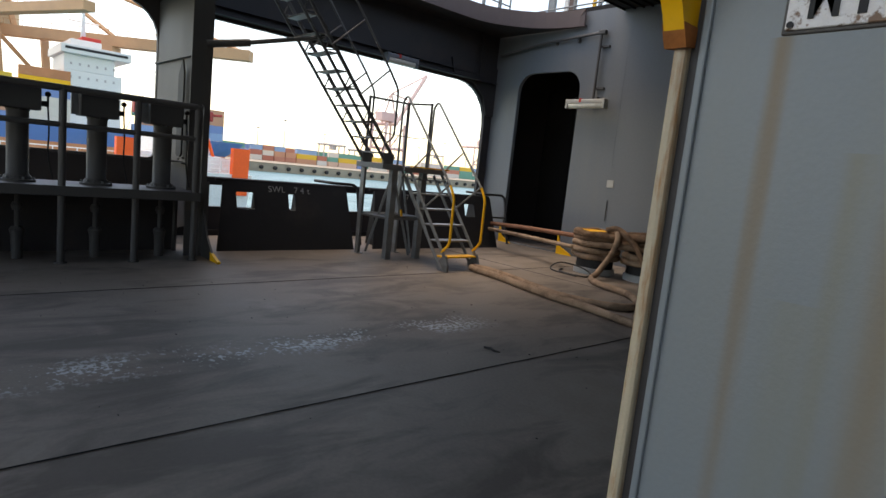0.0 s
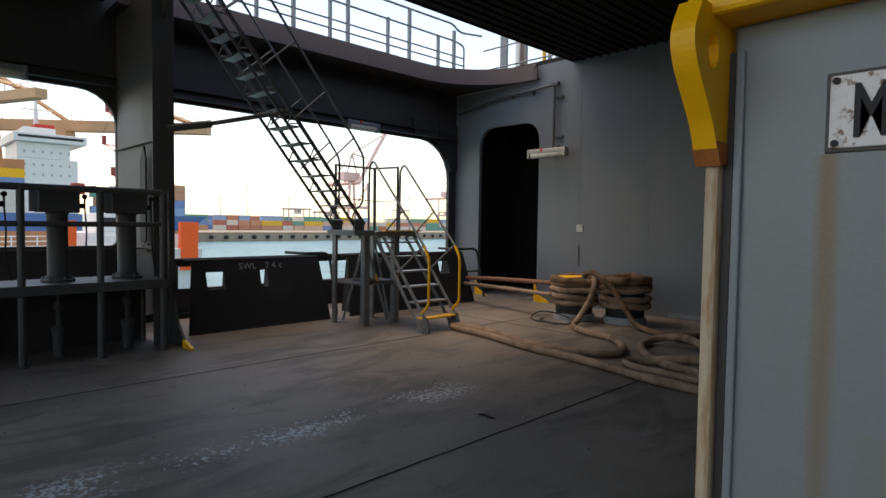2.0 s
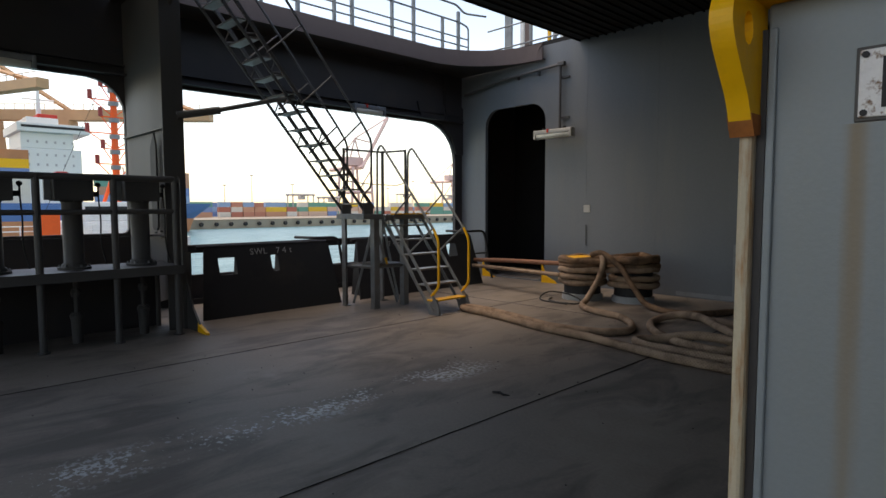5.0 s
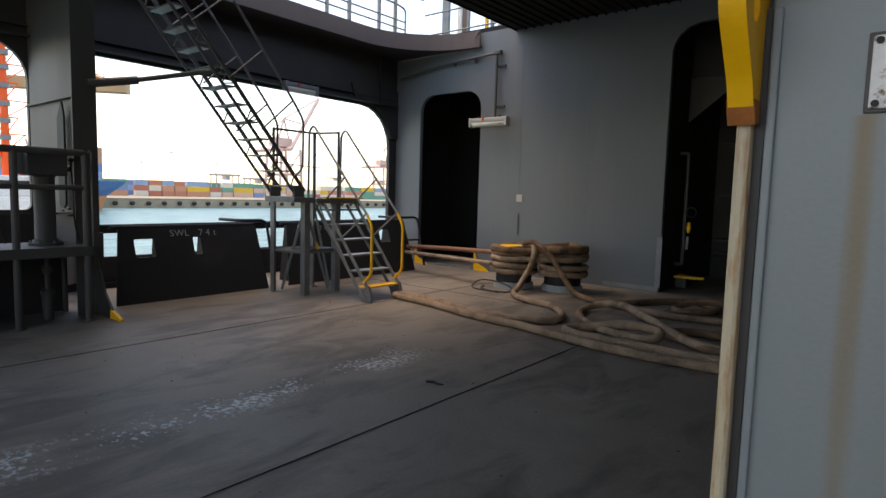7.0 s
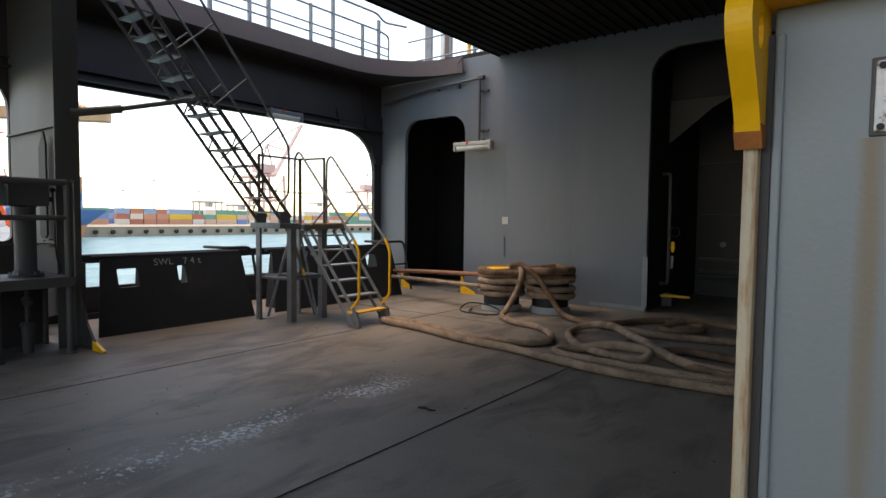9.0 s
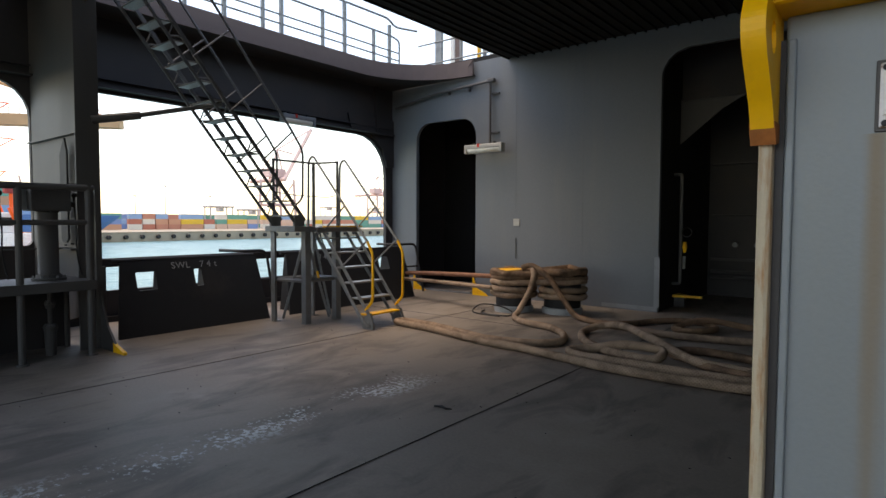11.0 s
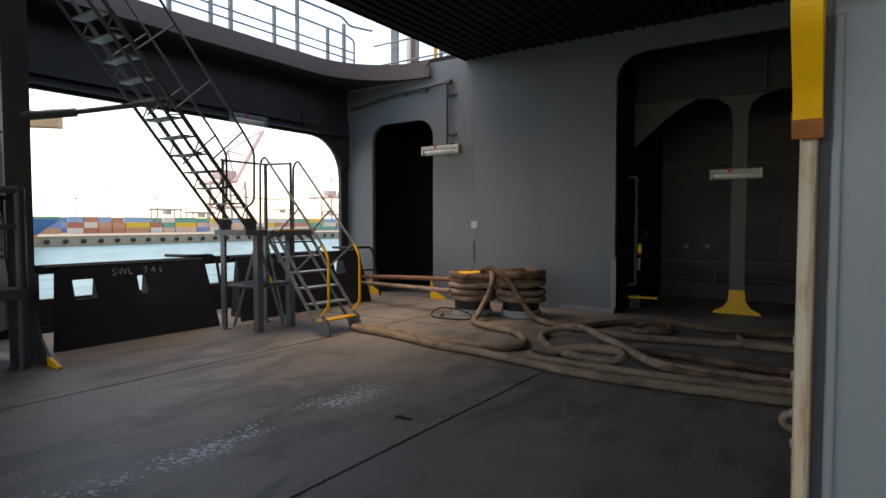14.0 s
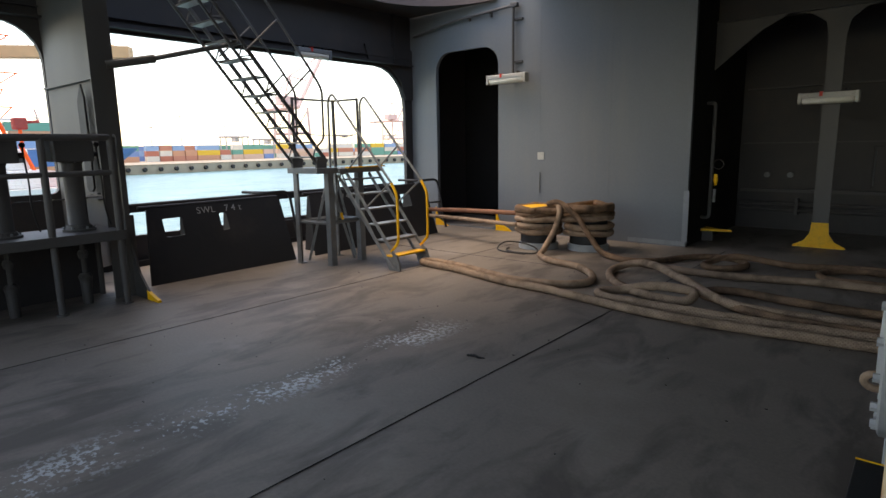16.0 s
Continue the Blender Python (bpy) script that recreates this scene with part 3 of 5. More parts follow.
# ---- rack of valve stands ----
def valve_rack():
    r = thing("pipe_rack", "grey pipe-railed steel stand with a shelf along the ship's side", "rack")
    for y in (-1.2, -0.4, 0.41, 1.22, 2.04, 2.79):
        part("post", rings(bmesh.new(), bend_path([(-7.9, y, 0.0), (-7.9, y, 2.16)], 0.01), 0.042, 12), FRAME, r)
        part("post_foot", rings(bmesh.new(), ((-7.9, y, 0.0), (-7.9, y, 0.02)), 0.07, 12), FRAME, r)
    part("top_rail", rings(bmesh.new(), ((-7.9, -1.4, 2.12), (-7.9, 2.84, 2.12)), 0.042, 12), FRAME, r)
    part("middle_rail", rings(bmesh.new(), ((-7.9, -1.4, 1.69), (-7.9, 2.80, 1.69)), 0.034, 10), FRAME, r)
    part("low_rail", rings(bmesh.new(), ((-8.66, -1.4, 1.34), (-8.66, 2.85, 1.34)), 0.012, 6), FRAME, r)
    bm = box(bmesh.new(), -8.75, -1.4, 0.93, -7.86, 2.85, 0.96, 0.004)
    part("shelf", bm, FRAME, r)
    part("shelf_edge", box(bmesh.new(), -7.87, -1.4, 0.84, -7.84, 2.85, 0.962, 0.003), FRAME, r)
    part("shelf_edge", box(bmesh.new(), -8.76, -1.4, 0.84, -8.73, 2.85, 0.962, 0.003), FRAME, r)
    for y in (-1.2, 0.41, 2.79):
        part("end_post", rod(bmesh.new(), (-8.72, y, 0), (-8.72, y, 0.86), 0.035, 10), FRAME, r)
    part("back_panel", box(bmesh.new(), -8.82, -1.4, 0.0, -8.80, 2.85, 0.92), DARK, r, "dark back panel below the shelf")
    part("end_bar", box(bmesh.new(), -7.93, 2.86, 0.9, -7.88, 2.89, 2.14), FRAME, r)
    return r


def valve_stand(m):
    v = thing("valve_stand", "grey hydraulic actuator with a box head standing on the rack shelf", "actuator", "actuators on the rack", at=m)
    part("base_flange", rings(bmesh.new(), ((0, 0, 0.962), (0, 0, 0.99), (0, 0, 0.992), (0, 0, 1.03)), [0.19, 0.19, 0.15, 0.14], 20), FRAME, v)
    for k in range(6):
        a = radians(60 * k + 15)
        part("bolt", rings(bmesh.new(), ((0.165 * math.cos(a), 0.165 * math.sin(a), 0.99), (0.165 * math.cos(a), 0.165 * math.sin(a), 1.02)), 0.014, 6), STEEL, v)
    part("cylinder", rings(bmesh.new(), ((0, 0, 1.03), (0, 0, 1.05), (0, 0, 1.80), (0, 0, 1.83)), [0.13, 0.115, 0.115, 0.13], 24), FRAME, v, smooth=True)
    part("head_box", box(bmesh.new(), -0.16, -0.22, 1.83, 0.16, 0.22, 2.13, 0.015), FRAME, v)
    for k in range(4):
        part("screw", rings(bmesh.new(), ((-0.12 + 0.08 * k, 0, 1.82), (-0.12 + 0.08 * k, 0, 1.832)), 0.012, 6), STEEL, v)
    part("switch_plate", box(bmesh.new(), 0.0, -0.30, 1.84, 0.05, -0.225, 2.10, 0.004), STEEL, v, "pale drilled switch plate")
    part("gland", rings(bmesh.new(), ((0.02, 0.22, 1.92), (0.02, 0.30, 1.92)), 0.035, 10), BLACK, v)
    part("gauge_stem", rod(bmesh.new(), (0.02, 0.30, 1.88), (0.02, 0.30, 2.02), 0.012, 6), BLACK, v)
    bm = bmesh.new()
    bmesh.ops.create_uvsphere(bm, u_segments=12, v_segments=8, radius=0.034)
    bmesh.ops.translate(bm, verts=bm.verts, vec=(0.02, 0.30, 2.04))
    part("gauge", bm, BLACK, v, smooth=True)
    part("cable", rings(bmesh.new(), smooth_path([(0.02, 0.30, 1.9), (0.05, 0.31, 1.6), (0.07, 0.30, 1.35), (0.04, 0.33, 1.15), (0.06, 0.36, 1.0)], 0.05), 0.010, 6), BLACK, v)
    part("rod", rings(bmesh.new(), ((0, 0, 0.84), (0, 0, 0.40)), 0.03, 10), FRAME, v)
    part("coupling", rings(bmesh.new(), ((0, 0, 0.70), (0, 0, 0.66), (0, 0, 0.60)), [0.05, 0.065, 0.05], 12), FRAME, v)
    part("cup", rings(bmesh.new(), ((0, 0, 0.40), (0, 0, 0.36), (0, 0, 0.30), (0, 0, 0.0)), [0.06, 0.085, 0.07, 0.06], 16), FRAME, v)
    return v


valve_rack()
first = valve_stand(pose(-8.30, 2.46, 0))
for y in (1.66, 0.82, 0.0, -0.8):
    copy_thing(first, pose(-8.30, y, 0))


# ---- fairlead chocks on the ship's side ----
def chock(y0, y1, label, holes):
    c = thing("fairlead_chock", label, "fairlead", "fairleads at the ship's side")
    lean = Matrix(((1, 0, -0.32, 0), (0, 1, 0, 0), (0, 0, 1, 0), (0, 0, 0, 1)))
    bm = bmesh.new()
    plate(bm, [(y0, 0.0), (y1 + 0.05, 0.0), (y1, 1.08), (y1 - 0.05, 1.12), (y0 + 0.22, 1.12), (y0 + 0.17, 1.07)], [round_rect(a, 0.66, b, 0.93, 0.02, 2) for a, b in holes], "x", -8.62, -8.59)
    bmesh.ops.transform(bm, matrix=Matrix.Translation((-8.6, 0, 0)) @ lean @ Matrix.Translation((8.6, 0, 0)), verts=bm.verts)
    part("front_plate", bm, BLACK, c)
    bm = bmesh.new()
    plate(bm, [(y0 - 0.45, 0.0), (y1 + 0.15, 0.0), (y1 + 0.15, 1.05), (y0 - 0.45, 1.05)], [round_rect(y0 + 0.15, 0.10, y1 - 0.1, 0.93, 0.1, 3)], "x", -10.30, -10.26)
    part("back_plate", bm, BLACK, c)
    for y in (y0 + 0.3, *[b + 0.12 for _, b in holes], y1 - 0.1):
        part("gusset", plate(bmesh.new(), [(-8.66, 0.0), (-9.3, 0.0), (-9.15, 1.06), (-8.98, 1.06)], [], "y", y - 0.012, y + 0.012), BLACK, c)
    part("top_bar", rings(bmesh.new(), ((-8.97, y0 + 0.06, 1.11), (-8.97, y1 - 0.03, 1.11)), 0.03, 8), BLACK, c)
    part("back_rail", rings(bmesh.new(), ((-10.28, y0 - 0.45, 1.05), (-10.28, y1 + 0.15, 1.05)), 0.03, 8), BLACK, c)
    part("roller", rings(bmesh.new(), ((-8.75, y0 + 0.3, 0.14), (-8.75, y1 - 0.25, 0.14)), 0.05, 12), BLACK, c)
    return c


chock_a = chock(3.40, 5.88, "black steel fairlead housing with two windows and lettering", ((3.77, 4.07), (4.69, 4.82)))
chock_b = chock(6.36, 9.75, "black steel fairlead housing beside the ladder platform", ((8.9, 9.2),))


def lettering(body, size, m, parent, mat, bold=0.0):
    cu = bpy.data.curves.new("lettering", "FONT")
    cu.body, cu.size, cu.extrude = body, size, 0.002
    cu.align_x, cu.offset = "CENTER", bold
    ob = new("lettering", cu)
    me = bpy.data.meshes.new_from_object(ob)
    bpy.data.objects.remove(ob)
    me.materials.append(mat)
    ob = new("lettering", me)
    ob.parent = parent
    ob.matrix_basis = m
    return ob


GREYLET = material("worn_white_lettering", (0.32, 0.32, 0.32), 0.7, var=0.3, scale=15)
tilt = math.degrees(math.atan(0.32))
for mid, owner in ((4.72, chock_a), (7.2, chock_b)):
    for k, ch in enumerate("SWL 74t"):
        if ch != " ":
            lettering(ch, 0.15, pose(-8.890, mid - 0.36 + 0.12 * k, 0.957, 90 - tilt, 0, 90), owner, GREYLET)


def hoop_rail(y0, y1, x=-9.3):
    h = thing("guard_hoop", "black bent-pipe guard rail between the fairleads", "railing")
    part("hoop", rings(bmesh.new(), bend_path([(x - 0.6, y0, 1.16), (x, y0 + 0.1, 1.16), (x, y1, 1.16), (x + 0.25, y1 + 0.02, 0.0)], 0.15), 0.028, 8), BLACK, h)
    part("rail", rod(bmesh.new(), (x, y0, 0.62), (x + 0.12, y1, 0.62), 0.02, 8), BLACK, h)
    return h


hoop_rail(5.75, 6.35)
hoop_rail(9.9, 10.62)


# ---- lamps ----
SHELL = material("grimy_white_enamel", (0.42, 0.41, 0.38), 0.45, var=0.12, scale=9, stain=(0.2, 0.16, 0.12), stain_amount=0.6, stain_scale=9)
def tube_lamp(m, length, label, arm=0.2, shell=None):
    t = thing("tube_lamp", label, "lamp", "fluorescent lamps", at=m)
    h = length / 2
    part("housing", box(bmesh.new(), -h, -0.075, 0.03, h, 0.075, 0.125, 0.02), shell or SHELL, t)
    part("diffuser", rings(bmesh.new(), [(-h + 0.03, 0, 0), (-h + 0.05, 0, 0), (h - 0.05, 0, 0), (h - 0.03, 0, 0)], [0.04, 0.07, 0.07, 0.04], 12), LENS, t, "yellowed clear diffuser", smooth=True)
    for s in (-1, 1):
        part("end_cap", box(bmesh.new(), s * h - 0.03, -0.08, -0.07, s * h + 0.03, 0.08, 0.13, 0.015), shell or SHELL, t)
        part("bracket", box(bmesh.new(), s * h * 0.6 - 0.02, -0.03, 0.125, s * h * 0.6 + 0.02, 0.03, 0.17), BLACK, t)
    part("arm", box(bmesh.new(), -0.03, 0.0, 0.10, 0.03, arm, 0.135), BLACK, t)
    part("clip", box(bmesh.new(), -h * 0.3, -0.085, 0.06, -h * 0.3 + 0.05, 0.02, 0.14), RED, t)
    return t


tube_lamp(pose(-7.34, 10.74, 3.33), 0.95, "white fluorescent tube lamp below a conduit on the bulkhead", 0.24)
tube_lamp(pose(-1.585, 12.16, 2.63), 0.85, "white fluorescent tube lamp on the pillar", 0.07)
tube_lamp(pose(-10.19, 7.80, 3.86, 0, 0, 90), 0.80, "grimy fluorescent tube lamp under the side girder", 0.22, STEEL)
tube_lamp(pose(-10.19, 1.25, 3.86, 0, 0, 90), 0.80, "grimy fluorescent tube lamp under the side girder", 0.22, STEEL)

conduit = thing("lamp_conduit", "grey conduit pipe bracketed to the bulkhead above the lamp", "conduit")
part("pipe", rings(bmesh.new(), bend_path([(-7.28, 10.88, 3.42), (-7.28, 10.88, 4.88), (-8.8, 10.88, 4.80), (-10.2, 10.88, 4.60)], 0.05), 0.03, 10), FRAME, conduit)
part("elbow", box(bmesh.new(), -7.34, 10.83, 4.84, -7.16, 10.93, 4.93, 0.015), FRAME, conduit)
for z in (3.72, 4.60):
    part("saddle", box(bmesh.new(), -7.28, 10.92, z - 0.02, -7.08, 10.97, z + 0.02), FRAME, conduit)
for x in (-7.9, -8.5):
    part("saddle", box(bmesh.new(), x - 0.02, 10.90, 4.74, x + 0.02, 10.97, 4.86), FRAME, conduit)
part("branch", rod(bmesh.new(), (-6.62, 10.95, 0.9), (-6.62, 10.95, 1.35), 0.01, 6), FRAME, conduit)
part("cover_plate", box(bmesh.new(), -6.69, 10.955, 1.62, -6.53, 10.975, 1.78, 0.004), SHELL, conduit, "pale square cover plate")

# yellow foot brackets at the bulkhead opening
for x, s in ((-9.57, 1), (-7.73, -1)):
    b = thing("opening_bracket", "yellow painted foot bracket at the bulkhead opening", "bracket", "opening brackets")
    part("bracket_plate", plate(bmesh.new(), [(x, 0.0), (x - 0.42 * s, 0.0), (x - 0.36 * s, 0.06), (x - 0.12 * s, 0.16), (x - 0.02 * s, 0.42), (x, 0.45)] if s < 0 else [(x, 0.0), (x + 0.42, 0.0), (x + 0.30, 0.05), (x + 0.10, 0.16), (x + 0.02, 0.42), (x, 0.45)], [], "y", 10.86, 10.89), YELLOW, b)

# ---- the recess with its pillar ----
pillar = thing("pillar", "grey pillar with flared head and yellow flared foot", "pillar", kind="structure")
part("shaft", plate(bmesh.new(), [(-1.67, 0.45), (-1.41, 0.45), (-1.41, 3.7), (-1.36, 3.95), (-1.15, 4.12), (-0.9, 4.16), (-2.2, 4.16), (-1.95, 4.12), (-1.72, 3.95), (-1.67, 3.7)], [], "y", 12.22, 12.25), FRAME, pillar)
part("foot", plate(bmesh.new(), [(-1.95, 0.0), (-1.13, 0.0), (-1.13, 0.03), (-1.30, 0.12), (-1.39, 0.26), (-1.41, 0.46), (-1.67, 0.46), (-1.69, 0.26), (-1.78, 0.12), (-1.95, 0.03)], [], "y", 12.215, 12.255), YELLOW, pillar, "yellow painted flared foot")
part("web", box(bmesh.new(), -1.56, 12.25, 0.02, -1.52, 12.6, 4.16), FRAME, pillar)
beam = thing("cross_beam", "dark beam across the recess above the pillar", "beam", kind="structure")
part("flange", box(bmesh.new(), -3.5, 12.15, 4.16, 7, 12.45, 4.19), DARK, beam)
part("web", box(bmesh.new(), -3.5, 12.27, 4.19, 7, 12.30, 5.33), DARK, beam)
for x in (-1.15, -0.72):
    part("bracket", box(bmesh.new(), x, 12.14, 4.19, x + 0.03, 12.27, 5.0), FRAME, beam)
part("corner_knee", plate(bmesh.new(), [(-3.5, 3.3), (-3.5, 4.16), (-2.3, 4.16), (-2.7, 3.95)], [], "y", 12.2, 12.23), FRAME, beam)
backing = thing("recess_stiffeners", "dark horizontal stiffeners and pipes on the back bulkhead", "stiffener", kind="structure")
for z in (3.05, 1.88):
    part("stiffener", box(bmesh.new(), -3.4, 14.38, z, 7, 14.5, z + 0.025), FRAME, backing)
part("stiffener", box(bmesh.new(), -3.4, 14.30, 0.83, 7, 14.5, 0.89), FRAME, backing)
for z in (0.58, 0.45):
    part("pipe", rod(bmesh.new(), (-3.4, 14.36, z), (7, 14.36, z), 0.04, 8), FRAME, backing)
for x in (-2.3, 0.6):
    part("pipe_clamp", box(bmesh.new(), x, 14.3, 0.35, x + 0.06, 14.5, 0.70), FRAME, backing)
hatch = thing("wall_locker", "dark grey steel locker door on the back bulkhead", "locker")
part("door", box(bmesh.new(), -1.02, 14.40, 0.9, 0.1, 14.5, 1.80, 0.01), DARK, hatch)
part("handle", rod(bmesh.new(), (-0.98, 14.37, 1.0), (-0.98, 14.37, 1.7), 0.015, 6), STEEL, hatch)
for x in (-2.9, -2.45):
    f = thing("wall_fitting", "small round pipe end on the back bulkhead", "fitting", "pipe ends")
    part("ring", rings(bmesh.new(), ((x, 14.40, 1.2), (x, 14.5, 1.2)), 0.06, 12), STEEL, f)
pipe = thing("hydrant_pipe", "grey upright pipe with a yellow valve in the recess", "pipe")
part("riser", rings(bmesh.new(), bend_path([(-3.45, 11.7, 0.5), (-3.30, 11.7, 0.5), (-3.30, 11.7, 2.65), (-3.45, 11.7, 2.65)], 0.06), 0.035, 10), FRAME, pipe)
part("valve", rings(bmesh.new(), ((-3.22, 11.7, 1.33), (-3.22, 11.7, 1.22), (-3.22, 11.7, 1.12)), [0.03, 0.045, 0.025], 10), YELLOW, pipe, "yellow valve body")
part("wheel", rings(bmesh.new(), [(-3.16 + 0.09 * math.cos(a), 11.62, 1.52 + 0.09 * math.sin(a)) for a in [radians(30 * k) for k in range(12)]], 0.014, 6, closed=True), BLACK, pipe)
part("nozzle", rod(bmesh.new(), (-3.22, 11.68, 1.05), (-3.22, 11.66, 0.8), 0.03, 8), STEEL, pipe)
brk = thing("foot_bracket", "yellow painted foot bracket inside the recess", "bracket")
part("bracket_plate", plate(bmesh.new(), [(-3.5, 11.9), (-2.95, 12.0), (-3.2, 12.06), (-3.5, 12.3)], [], "z", 0.20, 0.245), YELLOW, brk)
part("bracket_leg", box(bmesh.new(), -3.5, 12.0, 0.0, -3.3, 12.1, 0.20), FRAME, brk)

# weld lines and repainted edges on the bulkhead
PATCH = material("fresh_grey_paint", (0.21, 0.225, 0.235), 0.5, var=0.12, scale=3, bump=0.05, stain=(0.15, 0.15, 0.15), stain_amount=0.5, stain_scale=4)
for x0, x1, z0, z1, mat in ((-6.645, -6.635, 1.9, 5.2, WALL), (-5.05, -5.04, 0.1, 5.2, WALL), (-4.6, -3.50, 0.02, 0.10, PATCH), (-3.56, -3.46, 0.1, 1.05, PATCH), (-7.68, -3.5, 2.58, 2.588, WALL), (-10.38, -9.55, 2.58, 2.588, WALL)):
    part("weld_line" if mat is WALL else "paint_patch", box(bmesh.new(), x0, YE - 0.003, z0, x1, YE + 0.001, z1), mat, wall_n)
WINCH = material("pale_grey_machine_paint", (0.36, 0.38, 0.385), 0.4, var=0.08, scale=6, bump=0.06, stain=(0.2, 0.16, 0.12), stain_amount=0.3, stain_scale=5)


# ---- bollard, ropes ----
def coil(bm, cx, cy, r, z, rr, wob, seed):
    pts = []
    for k in range(40):
        a = 2 * math.pi * k / 40
        q = r + wob * noise.noise((math.cos(a) * 1.3 + seed, math.sin(a) * 1.3, seed))
        pts.append((cx + q * math.cos(a), cy + q * math.sin(a), z + 0.03 * noise.noise((math.cos(a) + seed * 3, math.sin(a), 5))))
    rings(bm, pts, rr, 10, closed=True)


def bollard(cx, cy, label, seed):
    b = thing("mooring_bollard", label, "bollard", "twin mooring bollards")
    part("base", rings(bmesh.new(), ((cx, cy, 0.0), (cx, cy, 0.11), (cx, cy, 0.12)), [0.375, 0.375, 0.36], 32), WINCH, b, "pale grey painted base")
    part("post", rings(bmesh.new(), ((cx, cy, 0.12), (cx, cy, 0.76)), 0.34, 32), BLACK, b, smooth=False)
    part("cap", rings(bmesh.new(), ((cx, cy, 0.755), (cx, cy, 0.785), (cx, cy, 0.795)), [0.34, 0.345, 0.32], 32), YELLOW, b, "yellow painted cap")
    return b


BX, BY, CX2, CY2 = -5.74, 9.46, -4.88, 9.80
bollard(BX, BY, "mooring bollard post with yellow cap wound with thick rope", 1)
bollard(CX2, CY2, "mooring bollard post with yellow cap wound with thick rope", 2)
wound = thing("wound_rope", "thick brown mooring rope wound in stacked turns round the bollards", "rope")
for i in range(3):
    for cx, cy, sd in ((BX, BY, i), (CX2, CY2, i + 20)):
        bm = bmesh.new()
        coil(bm, cx, cy, 0.40 + 0.02 * noise.noise((i * 3.1, sd, 0)), (0.34, 0.45, 0.66)[i], 0.056, 0.04, sd + 0.5)
        part("turn", along(bm), (ROPE, ROPE, ROPE_DARK)[i], wound, smooth=True)


def figure(z, seed, cross):
    """One turn laid round both posts, open or crossed between them."""
    ax = Vector((CX2 - BX, CY2 - BY, 0)).normalized()
    sd = Vector((-ax.y, ax.x, 0))
    pts = []
    for k in range(13):
        a = radians(90 + 15 * k)
        pts.append(Vector((BX, BY, z)) + (ax * math.cos(a) + sd * math.sin(a)) * 0.41)
    for k in range(13):
        a = radians(-90 + 15 * k)
        b = -1 if cross else 1
        pts.append(Vector((CX2, CY2, z + 0.05)) + (ax * math.cos(a) + sd * math.sin(a) * b) * 0.41)
    pts = [p + Vector((0, 0, 0.035 * noise.noise((k * 0.4, seed, 1)))) for k, p in enumerate(pts)]
    return rings(bmesh.new(), smooth_path(pts, 0.07, closed=True), 0.056, 10, closed=True)


for z, sd, cross, mat in ((0.57, 1, False, ROPE), (0.73, 4, False, ROPE_DARK), (0.76, 7, True, ROPE_DARK)):
    part("crossing_turn", along(figure(z, sd, cross)), mat, wound, smooth=True)


def rope(name, pts, r, mat, label, lift=True):
    path = [(x, y, (r + 0.004 if z is None else z)) for x, y, z in pts]
    p = smooth_path(path, 0.05)
    jit = [Vector(q) + Vector((0.012 * noise.noise((i * 0.21, r * 90, 1)), 0.012 * noise.noise((i * 0.21, r * 90, 7)), 0)) for i, q in enumerate(p)]
    rad = [r * (1 + 0.05 * noise.noise((i * 0.35, 3, r * 50))) for i in range(len(jit))]
    ob = part(name, along(rings(bmesh.new(), jit, rad, 10)), mat, smooth=True)
    tagged(ob, label, "rope", "mooring ropes")
    return ob


N = None
rope("mooring_rope", [(2.6, 6.6, N), (1.0, 6.4, N), (-0.22, 6.26, N), (-0.87, 6.21, N), (-1.63, 6.14, N), (-2.26, 6.14, N), (-2.89, 6.23, N), (-3.72, 6.42, N), (-4.48, 6.48, N), (-5.6, 6.74, N), (-6.2, 6.80, N), (-6.42, 6.88, N), (-6.38, 7.0, N), (-5.9, 7.0, N), (-5.11, 6.82, N), (-4.48, 6.66, N), (-3.85, 6.76, N), (-3.55, 7.08, N), (-3.70, 7.55, N), (-4.15, 7.98, N), (-4.70, 8.16, N), (-5.10, 8.45, N), (-5.22, 8.80, 0.12), (-5.15, 9.05, 0.45), (-5.12, 9.15, 0.72), (-5.2, 9.25, 0.84)], 0.052, ROPE, "thick brown mooring rope snaking over the deck from the bollards")
rope("mooring_rope", [(-5.45, 9.3, 0.86), (-5.2, 9.25, 0.90), (-4.85, 9.2, 0.70), (-4.55, 9.15, 0.38), (-4.3, 9.15, 0.10), (-3.95, 8.98, N), (-3.62, 8.92, N), (-3.3, 9.2, N), (-3.05, 9.68, N), (-2.75, 9.98, N), (-2.33, 9.93, N), (-2.10, 9.5, N), (-2.3, 9.12, N), (-2.56, 9.1, N), (-2.64, 9.38, N), (-2.3, 9.75, 0.14), (-1.5, 9.9, N), (-0.6, 10.2, N), (0.9, 10.1, N), (2.2, 10.2, N)], 0.05, ROPE_DARK, "dark brown mooring rope laid out in bights on the deck")
